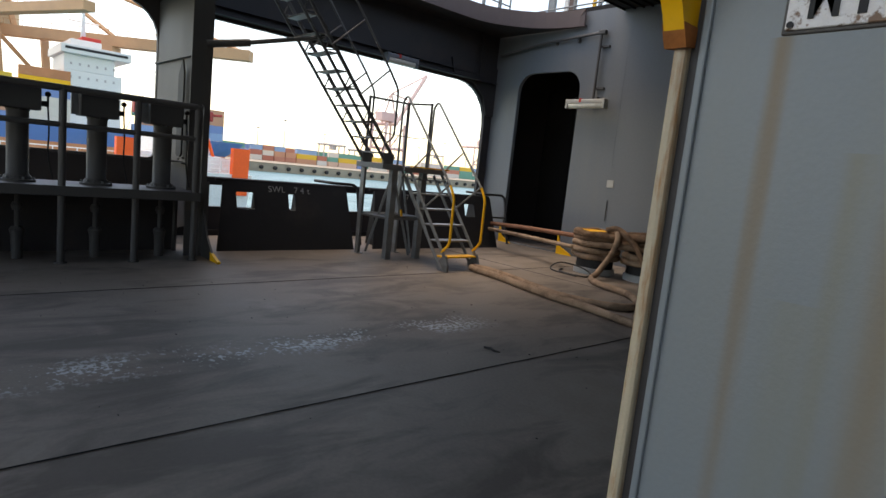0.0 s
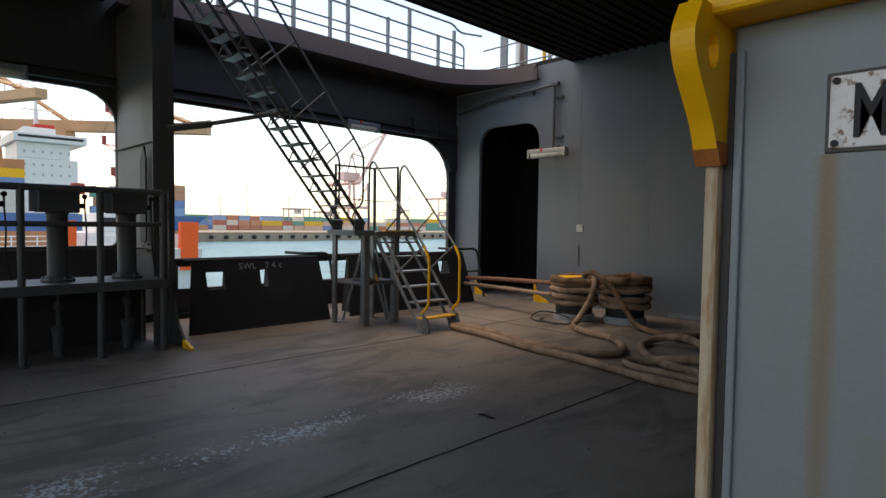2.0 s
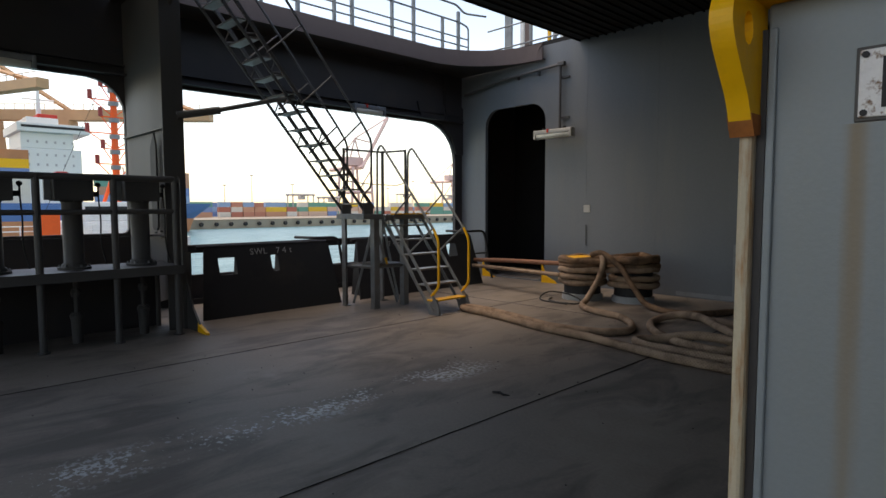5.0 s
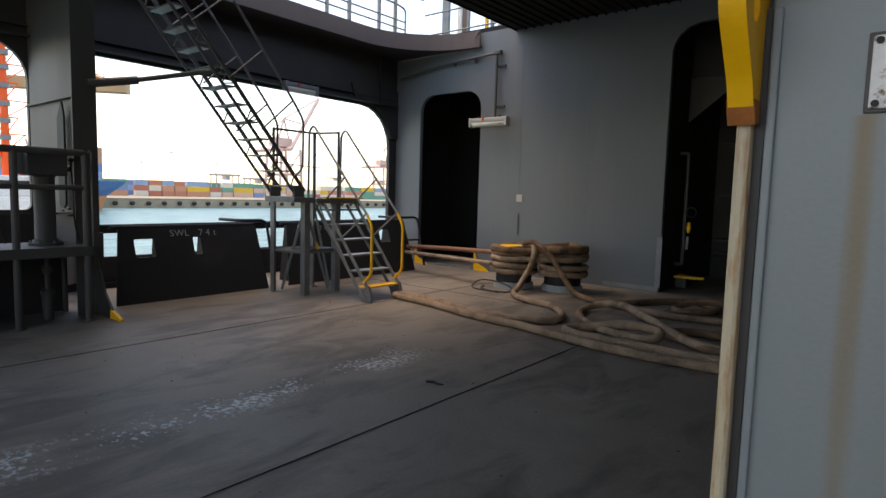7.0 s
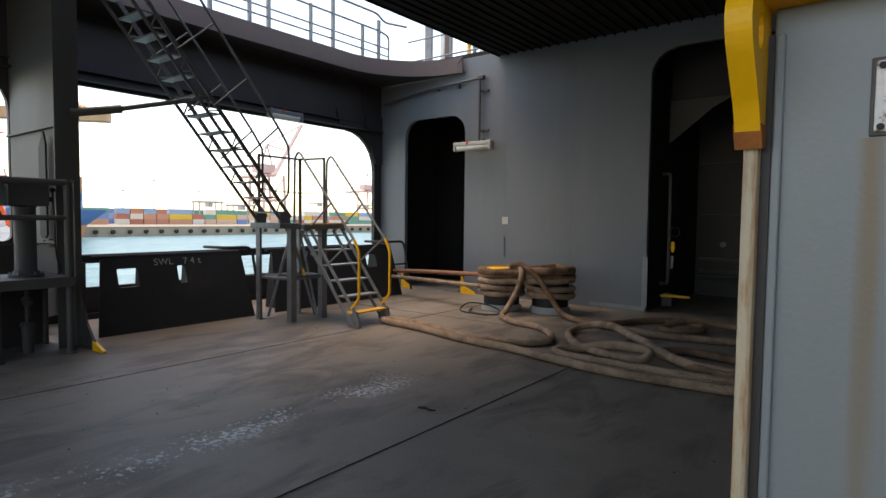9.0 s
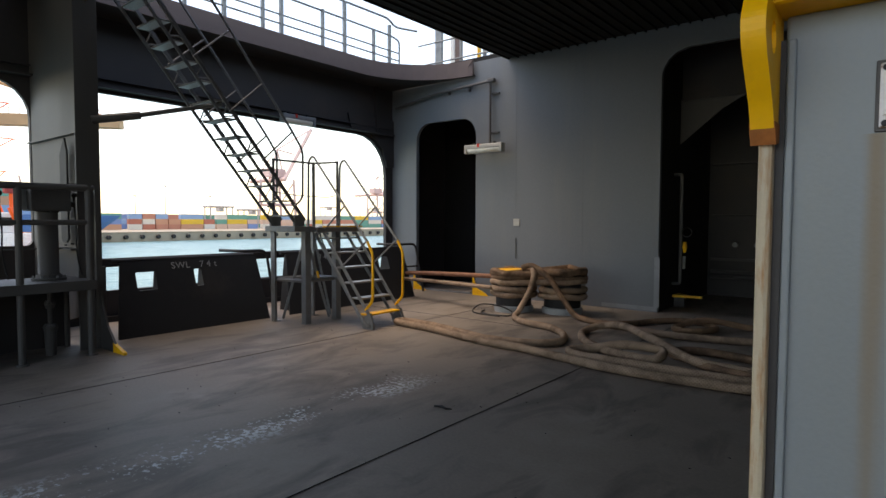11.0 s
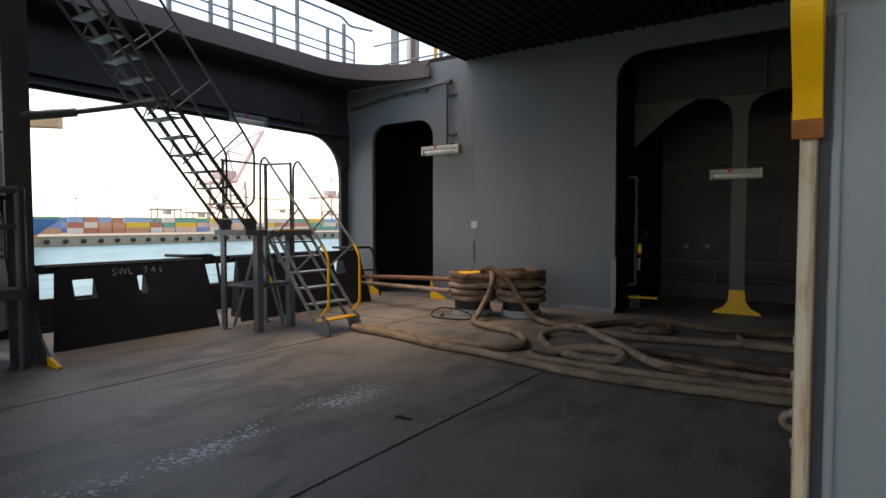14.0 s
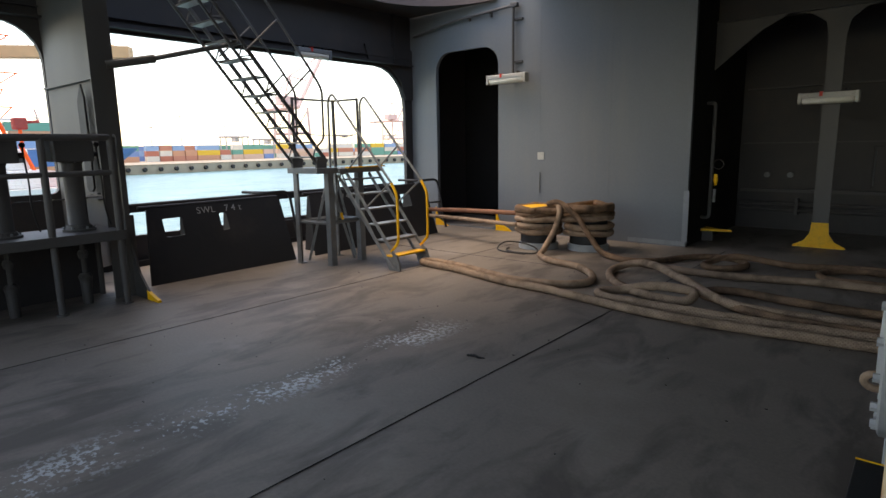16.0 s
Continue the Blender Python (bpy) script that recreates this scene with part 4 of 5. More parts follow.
rope("mooring_rope", [(2.6, 7.3, N), (0.8, 7.1, N), (-0.26, 6.98, N), (-0.97, 6.93, N), (-1.68, 6.98, 0.08), (-2.39, 7.55, 0.16), (-3.05, 8.22, 0.17), (-3.42, 8.42, 0.12), (-3.62, 8.15, N), (-3.42, 7.55, N), (-2.98, 7.08, N), (-2.55, 6.86, N), (-2.16, 6.86, N), (-2.12, 7.05, 0.14), (-2.6, 7.04, 0.15), (-3.02, 6.92, N), (-3.18, 6.68, N), (-2.96, 6.50, N), (-2.3, 6.46, N), (-1.6, 6.46, N), (-0.9, 6.48, N), (0.4, 6.6, N), (2.6, 6.95, N)], 0.056, ROPE, "thick brown mooring rope with a raised loop on the deck")
rope("mooring_rope", [(2.6, 8.0, N), (0.9, 7.65, N), (-0.28, 7.52, N), (-1.08, 7.58, N), (-1.73, 7.72, N), (-2.04, 7.62, N), (-2.12, 7.38, N), (-1.86, 7.16, N), (-1.44, 6.84, N), (-0.87, 6.72, N), (-0.25, 6.72, N), (0.9, 6.82, N), (2.6, 7.1, N)], 0.052, ROPE_DARK, "brown mooring rope doubled back in a long bight")
rope("mooring_rope", [(2.4, 9.4, N), (0.5, 9.0, N), (-0.34, 8.88, N), (-0.99, 8.88, N), (-1.78, 8.68, N), (-2.42, 8.58, N), (-3.12, 8.70, N), (-3.5, 8.78, N)], 0.052, ROPE, "brown mooring rope lying straight along the deck")
rope("mooring_rope", [(2.4, 9.9, N), (0.6, 9.95, N), (-0.39, 9.98, N), (-0.82, 9.95, N), (-1.12, 9.62, N), (-1.08, 9.26, N), (-0.8, 9.12, N), (0.2, 9.2, N), (2.0, 9.3, N)], 0.048, ROPE_DARK, "dark mooring rope with a small flat loop")
rope("thin_line", [(-6.12, 9.02, N), (-6.0, 8.75, N), (-5.7, 8.66, N), (-5.4, 8.75, N), (-5.5, 9.0, 0.05), (-5.8, 9.06, 0.12), (-6.1, 8.9, 0.15), (-6.2, 8.75, 0.05), (-6.0, 8.62, N), (-5.5, 8.6, N)], 0.014, BLACK, "thin dark line in loose turns beside the bollard")
rope("taut_rope", [(-6.05, 9.22, 0.66), (-7.6, 9.5, 0.60), (-9.0, 9.75, 0.52), (-10.6, 10.0, 0.42)], 0.045, material("rust_coloured_rope", (0.24, 0.105, 0.06), 0.9, var=0.2, scale=8, bump=0.5, fine=110), "rust-brown taut mooring rope led to the ship's side")
rope("taut_rope", [(-5.98, 9.06, 0.46), (-7.5, 9.36, 0.44), (-9.0, 9.66, 0.41), (-10.6, 9.95, 0.38)], 0.04, ROPE, "tan taut mooring rope led to the ship's side")

scrap = tagged(part("debris", rings(bmesh.new(), [(-3.19, 3.94, 0.008), (-3.12, 3.965, 0.011), (-3.06, 3.945, 0.009), (-3.01, 3.975, 0.006)], [0.008, 0.013, 0.011, 0.004], 6), BLACK), "small dark scrap lying on the deck", "scrap")
random.seed(7)
bits = bmesh.new()
for i in range(120):
    x, y = random.uniform(-7.5, 0.5), random.uniform(0.6, 8.5)
    q = random.uniform(0.003, 0.009)
    box(bits, x, y, 0.0, x + q * random.uniform(1, 3), y + q, 0.004)
tagged(part("deck_specks", bits, BLACK), "tiny dark chips scattered on the deck", "specks", kind="stuff")

buoy = thing("life_jacket_bag", "small red bag hung on the guard rail by the bulkhead", "bag")
part("bag", box(bmesh.new(), -10.02, 10.45, 0.62, -9.88, 10.62, 0.98, 0.05), RED, buoy)


# ---- locker beside the camera ----
def locker():
    k = thing("equipment_locker", "tall blue-grey steel locker with rust streaks and yellow lug", "locker")
    part("body", box(bmesh.new(), 0.047, 0.842, 0.0, 1.75, 2.3, 2.036, 0.004), LOCKER, k)
    part("edge_bar", box(bmesh.new(), 0.015, 0.824, 0.0, 0.036, 0.90, 1.88, 0.007), EDGE, k, "cream edge strip streaked with rust")
    part("edge_gap", box(bmesh.new(), 0.036, 0.840, 0.0, 0.048, 0.90, 2.0), DARK, k)
    part("edge_flat", box(bmesh.new(), 0.050, 0.834, 0.0, 0.062, 0.843, 2.0, 0.003), LOCKER, k)
    part("top_bar", box(bmesh.new(), 0.004, 0.77, 2.036, 1.75, 0.87, 2.068, 0.008), YELLOW, k, "yellow painted top bar")
    lug = [(0.860, 2.05), (0.860, 1.850), (0.815, 1.842)] + [(p.x, p.y) for p in smooth_path([(0.807, 1.854, 0), (0.787, 1.895, 0), (0.757, 1.932, 0), (0.727, 1.972, 0), (0.720, 2.008, 0), (0.742, 2.05, 0)], 0.008)]
    bm = bmesh.new()
    plate(bm, lug, [[(0.781 + 0.018 * math.cos(radians(30 * j)), 1.992 + 0.024 * math.sin(radians(30 * j))) for j in range(12)]], "x", 0.008, 0.040)
    part("lifting_lug", bm, YELLOW, k, "yellow lifting lug with an eye")
    part("rust_patch", plate(bmesh.new(), [(0.861, 1.874), (0.7985, 1.874), (0.8055, 1.856), (0.814, 1.841), (0.861, 1.848)], [], "x", 0.0065, 0.0415), RUST, k, "rusted lower end of the lug")
    part("rear_lug", plate(bmesh.new(), [(-0.09, 2.62), (0.075, 2.62), (0.075, 1.9)], [], "y", 2.28, 2.30), FRAME, k)
    part("rear_lug_edge", rod(bmesh.new(), (-0.09, 2.285, 2.62), (0.072, 2.285, 1.9), 0.004, 6), YELLOW, k)
    pl = part("backing_plate", box(bmesh.new(), 0.159, 0.838, 1.851, 0.43, 0.846, 1.951, 0.002), FRAME, k)
    part("number_plate", box(bmesh.new(), 0.164, 0.833, 1.856, 0.425, 0.839, 1.946, 0.002), PLATE, pl, "white chipped number plate")
    lettering("M", 0.092, pose(0.2075, 0.8325, 1.869, 90, 0, 0) @ Matrix.Diagonal((0.56, 1, 1, 1)), pl, BLACK, 0.0015)
    lettering("1", 0.092, pose(0.250, 0.8325, 1.869, 90, 0, 0) @ Matrix.Diagonal((0.8, 1, 1, 1)), pl, BLACK, 0.0015)
    for x in (0.171, 0.418):
        for z in (1.862, 1.939):
            part("screw", rings(bmesh.new(), ((x, 0.834, z), (x, 0.830, z)), 0.0045, 10), BLACK, pl)
    return k


RUST = material("rust", (0.34, 0.11, 0.025), 0.85, var=0.3, scale=30, fine=150)
def locker_material():
    """Locker paint: faint mottling, rust run down from the plate's edges and the corner."""
    m = material("locker_paint", (0.208, 0.240, 0.258), 0.42, var=0.07, scale=2.2, bump=0.05, fine=120, stain=(0.235, 0.235, 0.20), stain_amount=0.45, stain_scale=3.5, streak=True, lo=0.46, hi=0.70)
    n, l = m.node_tree.nodes, m.node_tree.links
    b = n["Principled BSDF"]
    geo = n["Geometry"]
    sep = n.new("ShaderNodeSeparateXYZ")
    l.new(geo.outputs["Position"], sep.inputs["Vector"])
    mp = n.new("ShaderNodeMapping")
    mp.inputs["Scale"].default_value = (30, 30, 1.6)
    l.new(geo.outputs["Position"], mp.inputs["Vector"])
    nz = n.new("ShaderNodeTexNoise")
    nz.inputs["Scale"].default_value, nz.inputs["Detail"].default_value = 1.0, 5
    l.new(mp.outputs["Vector"], nz.inputs["Vector"])
    sway = n.new("ShaderNodeMath")
    sway.operation = "MULTIPLY_ADD"
    sway.inputs[1].default_value = 0.03
    l.new(nz.outputs["Fac"], sway.inputs[0])
    l.new(sep.outputs["X"], sway.inputs[2])
    base = b.inputs["Base Color"].links[0].from_socket
    for x, w, z0, z1, amount, col in ((0.165, 0.022, 0.75, 1.85, 0.75, (0.21, 0.135, 0.06)), (0.275, 0.030, 0.4, 1.70, 0.38, (0.22, 0.19, 0.10)), (0.335, 0.045, 0.2, 1.84, 0.65, (0.22, 0.145, 0.06)), (0.235, 0.05, 0.0, 1.5, 0.25, (0.23, 0.21, 0.12))):
        off = n.new("ShaderNodeMath")
        off.operation = "SUBTRACT"
        off.inputs[1].default_value = x + 0.015
        l.new(sway.outputs[0], off.inputs[0])
        ab = n.new("ShaderNodeMath")
        ab.operation = "ABSOLUTE"
        l.new(off.outputs[0], ab.inputs[0])
        side = n.new("ShaderNodeMapRange")
        side.interpolation_type = "SMOOTHSTEP"
        side.inputs["From Min"].default_value, side.inputs["From Max"].default_value = w, 0.0
        l.new(ab.outputs[0], side.inputs["Value"])
        fall = n.new("ShaderNodeMapRange")
        fall.inputs["From Min"].default_value, fall.inputs["From Max"].default_value, fall.inputs["To Max"].default_value = z0, z1, amount
        l.new(sep.outputs["Z"], fall.inputs["Value"])
        top = n.new("ShaderNodeMath")
        top.operation = "LESS_THAN"
        top.inputs[1].default_value = z1
        l.new(sep.outputs["Z"], top.inputs[0])
        f1 = n.new("ShaderNodeMath")
        f1.operation = "MULTIPLY"
        l.new(side.outputs["Result"], f1.inputs[0])
        l.new(fall.outputs["Result"], f1.inputs[1])
        f2 = n.new("ShaderNodeMath")
        f2.operation = "MULTIPLY"
        l.new(f1.outputs[0], f2.inputs[0])
        l.new(top.outputs[0], f2.inputs[1])
        mx = n.new("ShaderNodeMix")
        mx.data_type = "RGBA"
        l.new(f2.outputs[0], mx.inputs["Factor"])
        l.new(base, mx.inputs["A"])
        mx.inputs["B"].default_value = (*col, 1)
        base = mx.outputs["Result"]
    l.new(base, b.inputs["Base Color"])
    return m


LOCKER = locker_material()
EDGE = material("cream_edge_paint", (0.50, 0.42, 0.30), 0.5, var=0.1, scale=14, bump=0.1, fine=150, stain=(0.36, 0.15, 0.04), stain_amount=0.95, stain_scale=50, streak=True, lo=0.47, hi=0.64)
PLATE = material("chipped_white_plate", (0.80, 0.78, 0.77), 0.5, var=0.08, scale=40, bump=0.2, fine=200, stain=(0.20, 0.10, 0.05), stain_amount=0.95, stain_scale=38, lo=0.53, hi=0.60)
locker()


def winch_cover():
    w = thing("winch_housing", "pale grey bolted winch housing on a pedestal", "winch", at=pose(-0.08, 0, 0))
    cy, cz = 3.42, 0.93
    part("flange", rings(bmesh.new(), ((0.0, cy, cz), (0.01, cy, cz), (0.10, cy, cz), (0.12, cy, cz)), [0.46, 0.475, 0.475, 0.46], 48), WINCH, w)
    part("drum", rings(bmesh.new(), ((0.12, cy, cz), (0.9, cy, cz)), 0.40, 40), WINCH, w)
    part("hub", rings(bmesh.new(), ((-0.03, cy, cz), (0.0, cy, cz)), [0.2, 0.24], 30), WINCH, w)
    for j in range(16):
        a = radians(22.5 * j + 8)
        part("bolt", rings(bmesh.new(), ((-0.028, cy + 0.43 * math.cos(a), cz + 0.43 * math.sin(a)), (0.0, cy + 0.43 * math.cos(a), cz + 0.43 * math.sin(a))), 0.022, 6), WINCH, w)
    part("pedestal", rod(bmesh.new(), (0.06, cy, 0.0), (0.06, cy, 0.5), 0.03, 12), WINCH, w)
    part("pedestal", box(bmesh.new(), 0.3, cy - 0.3, 0.0, 0.8, cy + 0.3, 0.6, 0.01), WINCH, w)
    part("hose_eye", rings(bmesh.new(), [(-0.035 + 0.05 * math.cos(radians(24 * j)), cy + 0.02, 0.70 + 0.04 * math.sin(radians(24 * j))) for j in range(15)], 0.02, 8, closed=True), ROPE, w, "rope eye hanging beside the flange")
    b = thing("winch_bed", "black winch foundation with a yellow edge", "foundation")
    part("bed", box(bmesh.new(), -0.15, 2.6, 0.0, 1.6, 3.25, 0.34, 0.006), BLACK, b)
    part("edge", box(bmesh.new(), -0.152, 3.252, 0.338, 0.02, 3.258, 0.345), YELLOW, b)


winch_cover()

# ---- outside: water, quay, ships ----
def water_material():
    m = bpy.data.materials.new("harbour_water")
    m.use_nodes = True
    n, l = m.node_tree.nodes, m.node_tree.links
    b = n["Principled BSDF"]
    b.inputs["Base Color"].default_value = (0.10, 0.21, 0.23, 1)
    b.inputs["Roughness"].default_value = 0.3
    b.inputs["Specular IOR Level"].default_value = 0.16
    geo = n.new("ShaderNodeNewGeometry")
    mp = n.new("ShaderNodeMapping")
    mp.inputs["Scale"].default_value = (0.6, 0.25, 1)
    l.new(geo.outputs["Position"], mp.inputs["Vector"])
    a = n.new("ShaderNodeTexNoise")
    a.inputs["Scale"].default_value, a.inputs["Detail"].default_value, a.inputs["Roughness"].default_value = 0.55, 8, 0.6
    l.new(mp.outputs["Vector"], a.inputs["Vector"])
    bp = n.new("ShaderNodeBump")
    bp.inputs["Strength"].default_value, bp.inputs["Distance"].default_value = 1.0, 0.8
    l.new(a.outputs["Fac"], bp.inputs["Height"])
    l.new(bp.outputs["Normal"], b.inputs["Normal"])
    cr = n.new("ShaderNodeMapRange")
    cr.inputs["From Min"].default_value, cr.inputs["From Max"].default_value = 0.35, 0.7
    l.new(a.outputs["Fac"], cr.inputs["Value"])
    mx = n.new("ShaderNodeMix")
    mx.data_type = "RGBA"
    mx.inputs["A"].default_value, mx.inputs["B"].default_value = (0.06, 0.16, 0.175, 1), (0.17, 0.31, 0.325, 1)
    l.new(cr.outputs["Result"], mx.inputs["Factor"])
    l.new(mx.outputs["Result"], b.inputs["Base Color"])
    return m


ZS = -6.5
bm = bmesh.new()
vs = [bm.verts.new(p) for p in ((-4500, -4500, ZS), (4500, -4500, ZS), (4500, 4500, ZS), (-4500, 4500, ZS))]
bm.faces.new(vs)
tagged(part("water", bm, water_material()), "pale blue-green rippled harbour water", "water", kind="structure")
bm = bmesh.new()
box(bm, XW - 0.3, -60, ZS - 1, 8, 60, -0.26)
tagged(part("hull", bm, DARK), "dark hull of the ship below the deck", "hull", kind="structure")

CONC = material("quay_concrete", (0.34, 0.28, 0.21), 0.85, var=0.15, scale=0.3, bump=0.2, stain=(0.25, 0.21, 0.17), stain_amount=0.5, stain_scale=0.1)
quay = thing("quay", "pale concrete container quay with a row of black fenders", "quay", kind="structure")
part("apron", box(bmesh.new(), -900, -400, ZS - 1, -228, 1500, -3.0), CONC, quay)
part("cope", box(bmesh.new(), -230, -400, -3.0, -227.7, 1500, -2.85, 0.05), CONC, quay)
fender_mesh = None
for i in range(70):
    y = 66 + i * 6.0
    if fender_mesh is None:
        f = part("fender", rings(bmesh.new(), ((-227.7, 0, -4.7), (-227.0, 0, -4.7), (-226.7, 0, -4.7)), [0.85, 0.85, 0.65], 12), BLACK, quay)
        fender_mesh = f.data
    else:
        f = new("fender", fender_mesh)
        f.parent = quay
    f.location = (0, y, 0)


def paint_choice(name, colours):
    m = material(name, (0.5, 0.5, 0.5), 0.6, var=0.1, scale=0.4, bump=0.0)
    n, l = m.node_tree.nodes, m.node_tree.links
    info = n.new("ShaderNodeObjectInfo")
    ramp = n.new("ShaderNodeValToRGB")
    ramp.color_ramp.interpolation = "CONSTANT"
    el = ramp.color_ramp.elements
    while len(el) < len(colours):
        el.new(0.5)
    for i, c in enumerate(colours):
        el[i].position, el[i].color = i / len(colours), (*c, 1)
    l.new(info.outputs["Random"], ramp.inputs["Fac"])
    mx = n.new("ShaderNodeMix")
    mx.data_type, mx.blend_type = "RGBA", "MULTIPLY"
    mx.inputs["Factor"].default_value = 0.5
    l.new(ramp.outputs["Color"], mx.inputs["A"])
    src = n["Principled BSDF"].inputs["Base Color"].links[0].from_socket
    l.new(src, mx.inputs["B"])
    l.new(mx.outputs["Result"], n["Principled BSDF"].inputs["Base Color"])
    return m


BOX_PAINT = paint_choice("container_paint", [(0.62, 0.20, 0.13), (0.80, 0.76, 0.70), (0.20, 0.33, 0.62), (0.92, 0.58, 0.06), (0.72, 0.36, 0.22), (0.14, 0.42, 0.33), (0.30, 0.48, 0.72), (0.66, 0.27, 0.18), (0.82, 0.55, 0.42), (0.85, 0.78, 0.68)])


def container_mesh(length):
    bm = bmesh.new()
    box(bm, -1.2, 0, 0.0, 1.2, length, 2.56)
    n = int(length / 1.2)
    for k in range(n):
        y = 0.35 + k * (length - 0.4) / n
        box(bm, 1.2, y, 0.15, 1.24, y + 0.5, 2.4)
    for y in (0.0, length - 0.15):
        box(bm, 1.2, y, 0.0, 1.26, y + 0.15, 2.58)
    me = part("shipping_container", bm, BOX_PAINT)
    data = me.data
    bpy.data.objects.remove(me)
    return data


BOX40, BOX20 = container_mesh(12.1), container_mesh(6.0)


def container(x, y, z, long=True):
    ob = new("shipping_container", BOX40 if long else BOX20)
    ob.location = (x, y, z)
    tagged(ob, "painted corrugated steel shipping container in a stack", "container", "stacked containers")
    return ob


random.seed(11)
y = 90.0
while y < 480:
    long = random.random() < 0.4
    high = random.choice((2, 3, 3, 3, 3, 3)) if y < 300 else random.choice((1, 2, 2, 3))
    for k in range(high):
        container(-292 - random.uniform(0, 0.6), y, -3.0 + k * 2.6, long)
    y += (12.5 if long else 6.4) + (random.choice((0, 0, 0, 0.8, 3)) if random.random() < 0.5 else 0)
y = 90.0
while y < 300:
    container(-318, y, -3.0, True)
    container(-318, y, -0.4, True)
    if random.random() < 0.5:
        container(-318, y, 2.2, True)
    y += random.choice((12.6, 12.6, 19))

CRANE = material("crane_brown_paint", (0.52, 0.29, 0.15), 0.6, var=0.15, scale=0.2, bump=0.0)
TAN = material("crane_tan_paint", (0.62, 0.46, 0.28), 0.6, var=0.12, scale=0.2, bump=0.0)
# Crane red lifted to a pale pink: the distance haze is in this colour.
PALE = material("hazed_crane_paint", (0.60, 0.44, 0.42), 0.7, var=0.1, scale=0.1, bump=0.0)
GREYC = material("grey_gantry_paint", (0.42, 0.40, 0.40), 0.7, var=0.1, scale=0.1, bump=0.0)


def beam_between(bm, a, b, w):
    return rings(bm, (a, b), w, 4)


def sts_crane(px, py, z_boom, reach0, reach1, mat, label, raised=False, s=1.0, turn=0):
    """A quay crane: portal legs, girder, machinery house, apex frame and stays; its boom runs along y or is raised."""
    c = thing("quay_crane", label, "crane", "quay cranes", at=pose(px, py, 0, 0, 0, turn))
    x, y = 0.0, 0.0
    zb = -3.0
    for dx in (-8 * s, 8 * s):
        for dy in (-9 * s, 9 * s):
            part("leg", beam_between(bmesh.new(), (x + dx, y + dy, zb), (x + dx, y + dy * 0.8, z_boom), 1.1 * s), mat, c)
        part("sill_beam", beam_between(bmesh.new(), (x + dx, y - 9 * s, zb + 5 * s), (x + dx, y + 9 * s, zb + 5 * s), 1.0 * s), mat, c)
        part("portal_beam", beam_between(bmesh.new(), (x + dx, y - 8 * s, zb + 14 * s), (x + dx, y + 8 * s, zb + 14 * s), 1.0 * s), mat, c)
    for dy in (-7.5 * s, 7.5 * s):
        part("brace", beam_between(bmesh.new(), (x - 8 * s, y + dy, zb + 14 * s), (x + 8 * s, y + dy, z_boom - 2), 0.6 * s), mat, c)
    apex = (x, y, z_boom + 20 * s)
    if raised:
        tip = (x + reach1 * 0.25, y + reach1 * 0.42, z_boom + reach1 * 0.75)
        part("boom", beam_between(bmesh.new(), (x + 8 * s, y, z_boom), tip, 1.3 * s), mat, c)
        part("girder", beam_between(bmesh.new(), (x - reach0, y, z_boom), (x + 9 * s, y, z_boom), 1.5 * s), mat, c)
    else:
        tip = (x, y + reach1, z_boom)
        part("girder", box(bmesh.new(), x - 1.5 * s, y - reach0, z_boom - 1.2 * s, x + 1.5 * s, y + reach1, z_boom + 1.2 * s, 0.1), mat, c)
        bm = bmesh.new()
        for k in range(int((reach0 + reach1) / 3)):
            yy = y - reach0 + k * 3
            rod(bm, (x + 1.5 * s, yy, z_boom + 1.2 * s), (x + 1.5 * s, yy, z_boom + 2.4 * s), 0.12, 4)
        rod(bm, (x + 1.5 * s, y - reach0, z_boom + 2.4 * s), (x + 1.5 * s, y + reach1, z_boom + 2.4 * s), 0.1, 4)
        part("walkway_rail", bm, mat, c)
        part("trolley", box(bmesh.new(), x - 2 * s, y + reach1 * 0.4, z_boom - 3.2 * s, x + 2 * s, y + reach1 * 0.4 + 5 * s, z_boom - 1.2 * s, 0.1), mat, c)
    for dy in (-6 * s, 6 * s):
        part("apex_leg", beam_between(bmesh.new(), (x, y + dy, z_boom), apex, 0.7 * s), mat, c)
    part("stay", beam_between(bmesh.new(), apex, tip, 0.5 * s), mat, c)
    part("stay", beam_between(bmesh.new(), apex, (tip[0] * 0.5 + x * 0.5, tip[1] * 0.5 + y * 0.5, tip[2] * 0.5 + z_boom * 0.5), 0.5 * s), mat, c)
    part("back_stay", beam_between(bmesh.new(), apex, (x, y - reach0 * 0.9, z_boom) if not raised else (x - reach0 * 0.9, y, z_boom), 0.5 * s), mat, c)
    part("machinery_house", box(bmesh.new(), x - 4 * s, y - 9 * s, z_boom + 1.3 * s, x + 4 * s, y + 4 * s, z_boom + 7 * s, 0.15), TAN if mat is CRANE else mat, c)
    return c


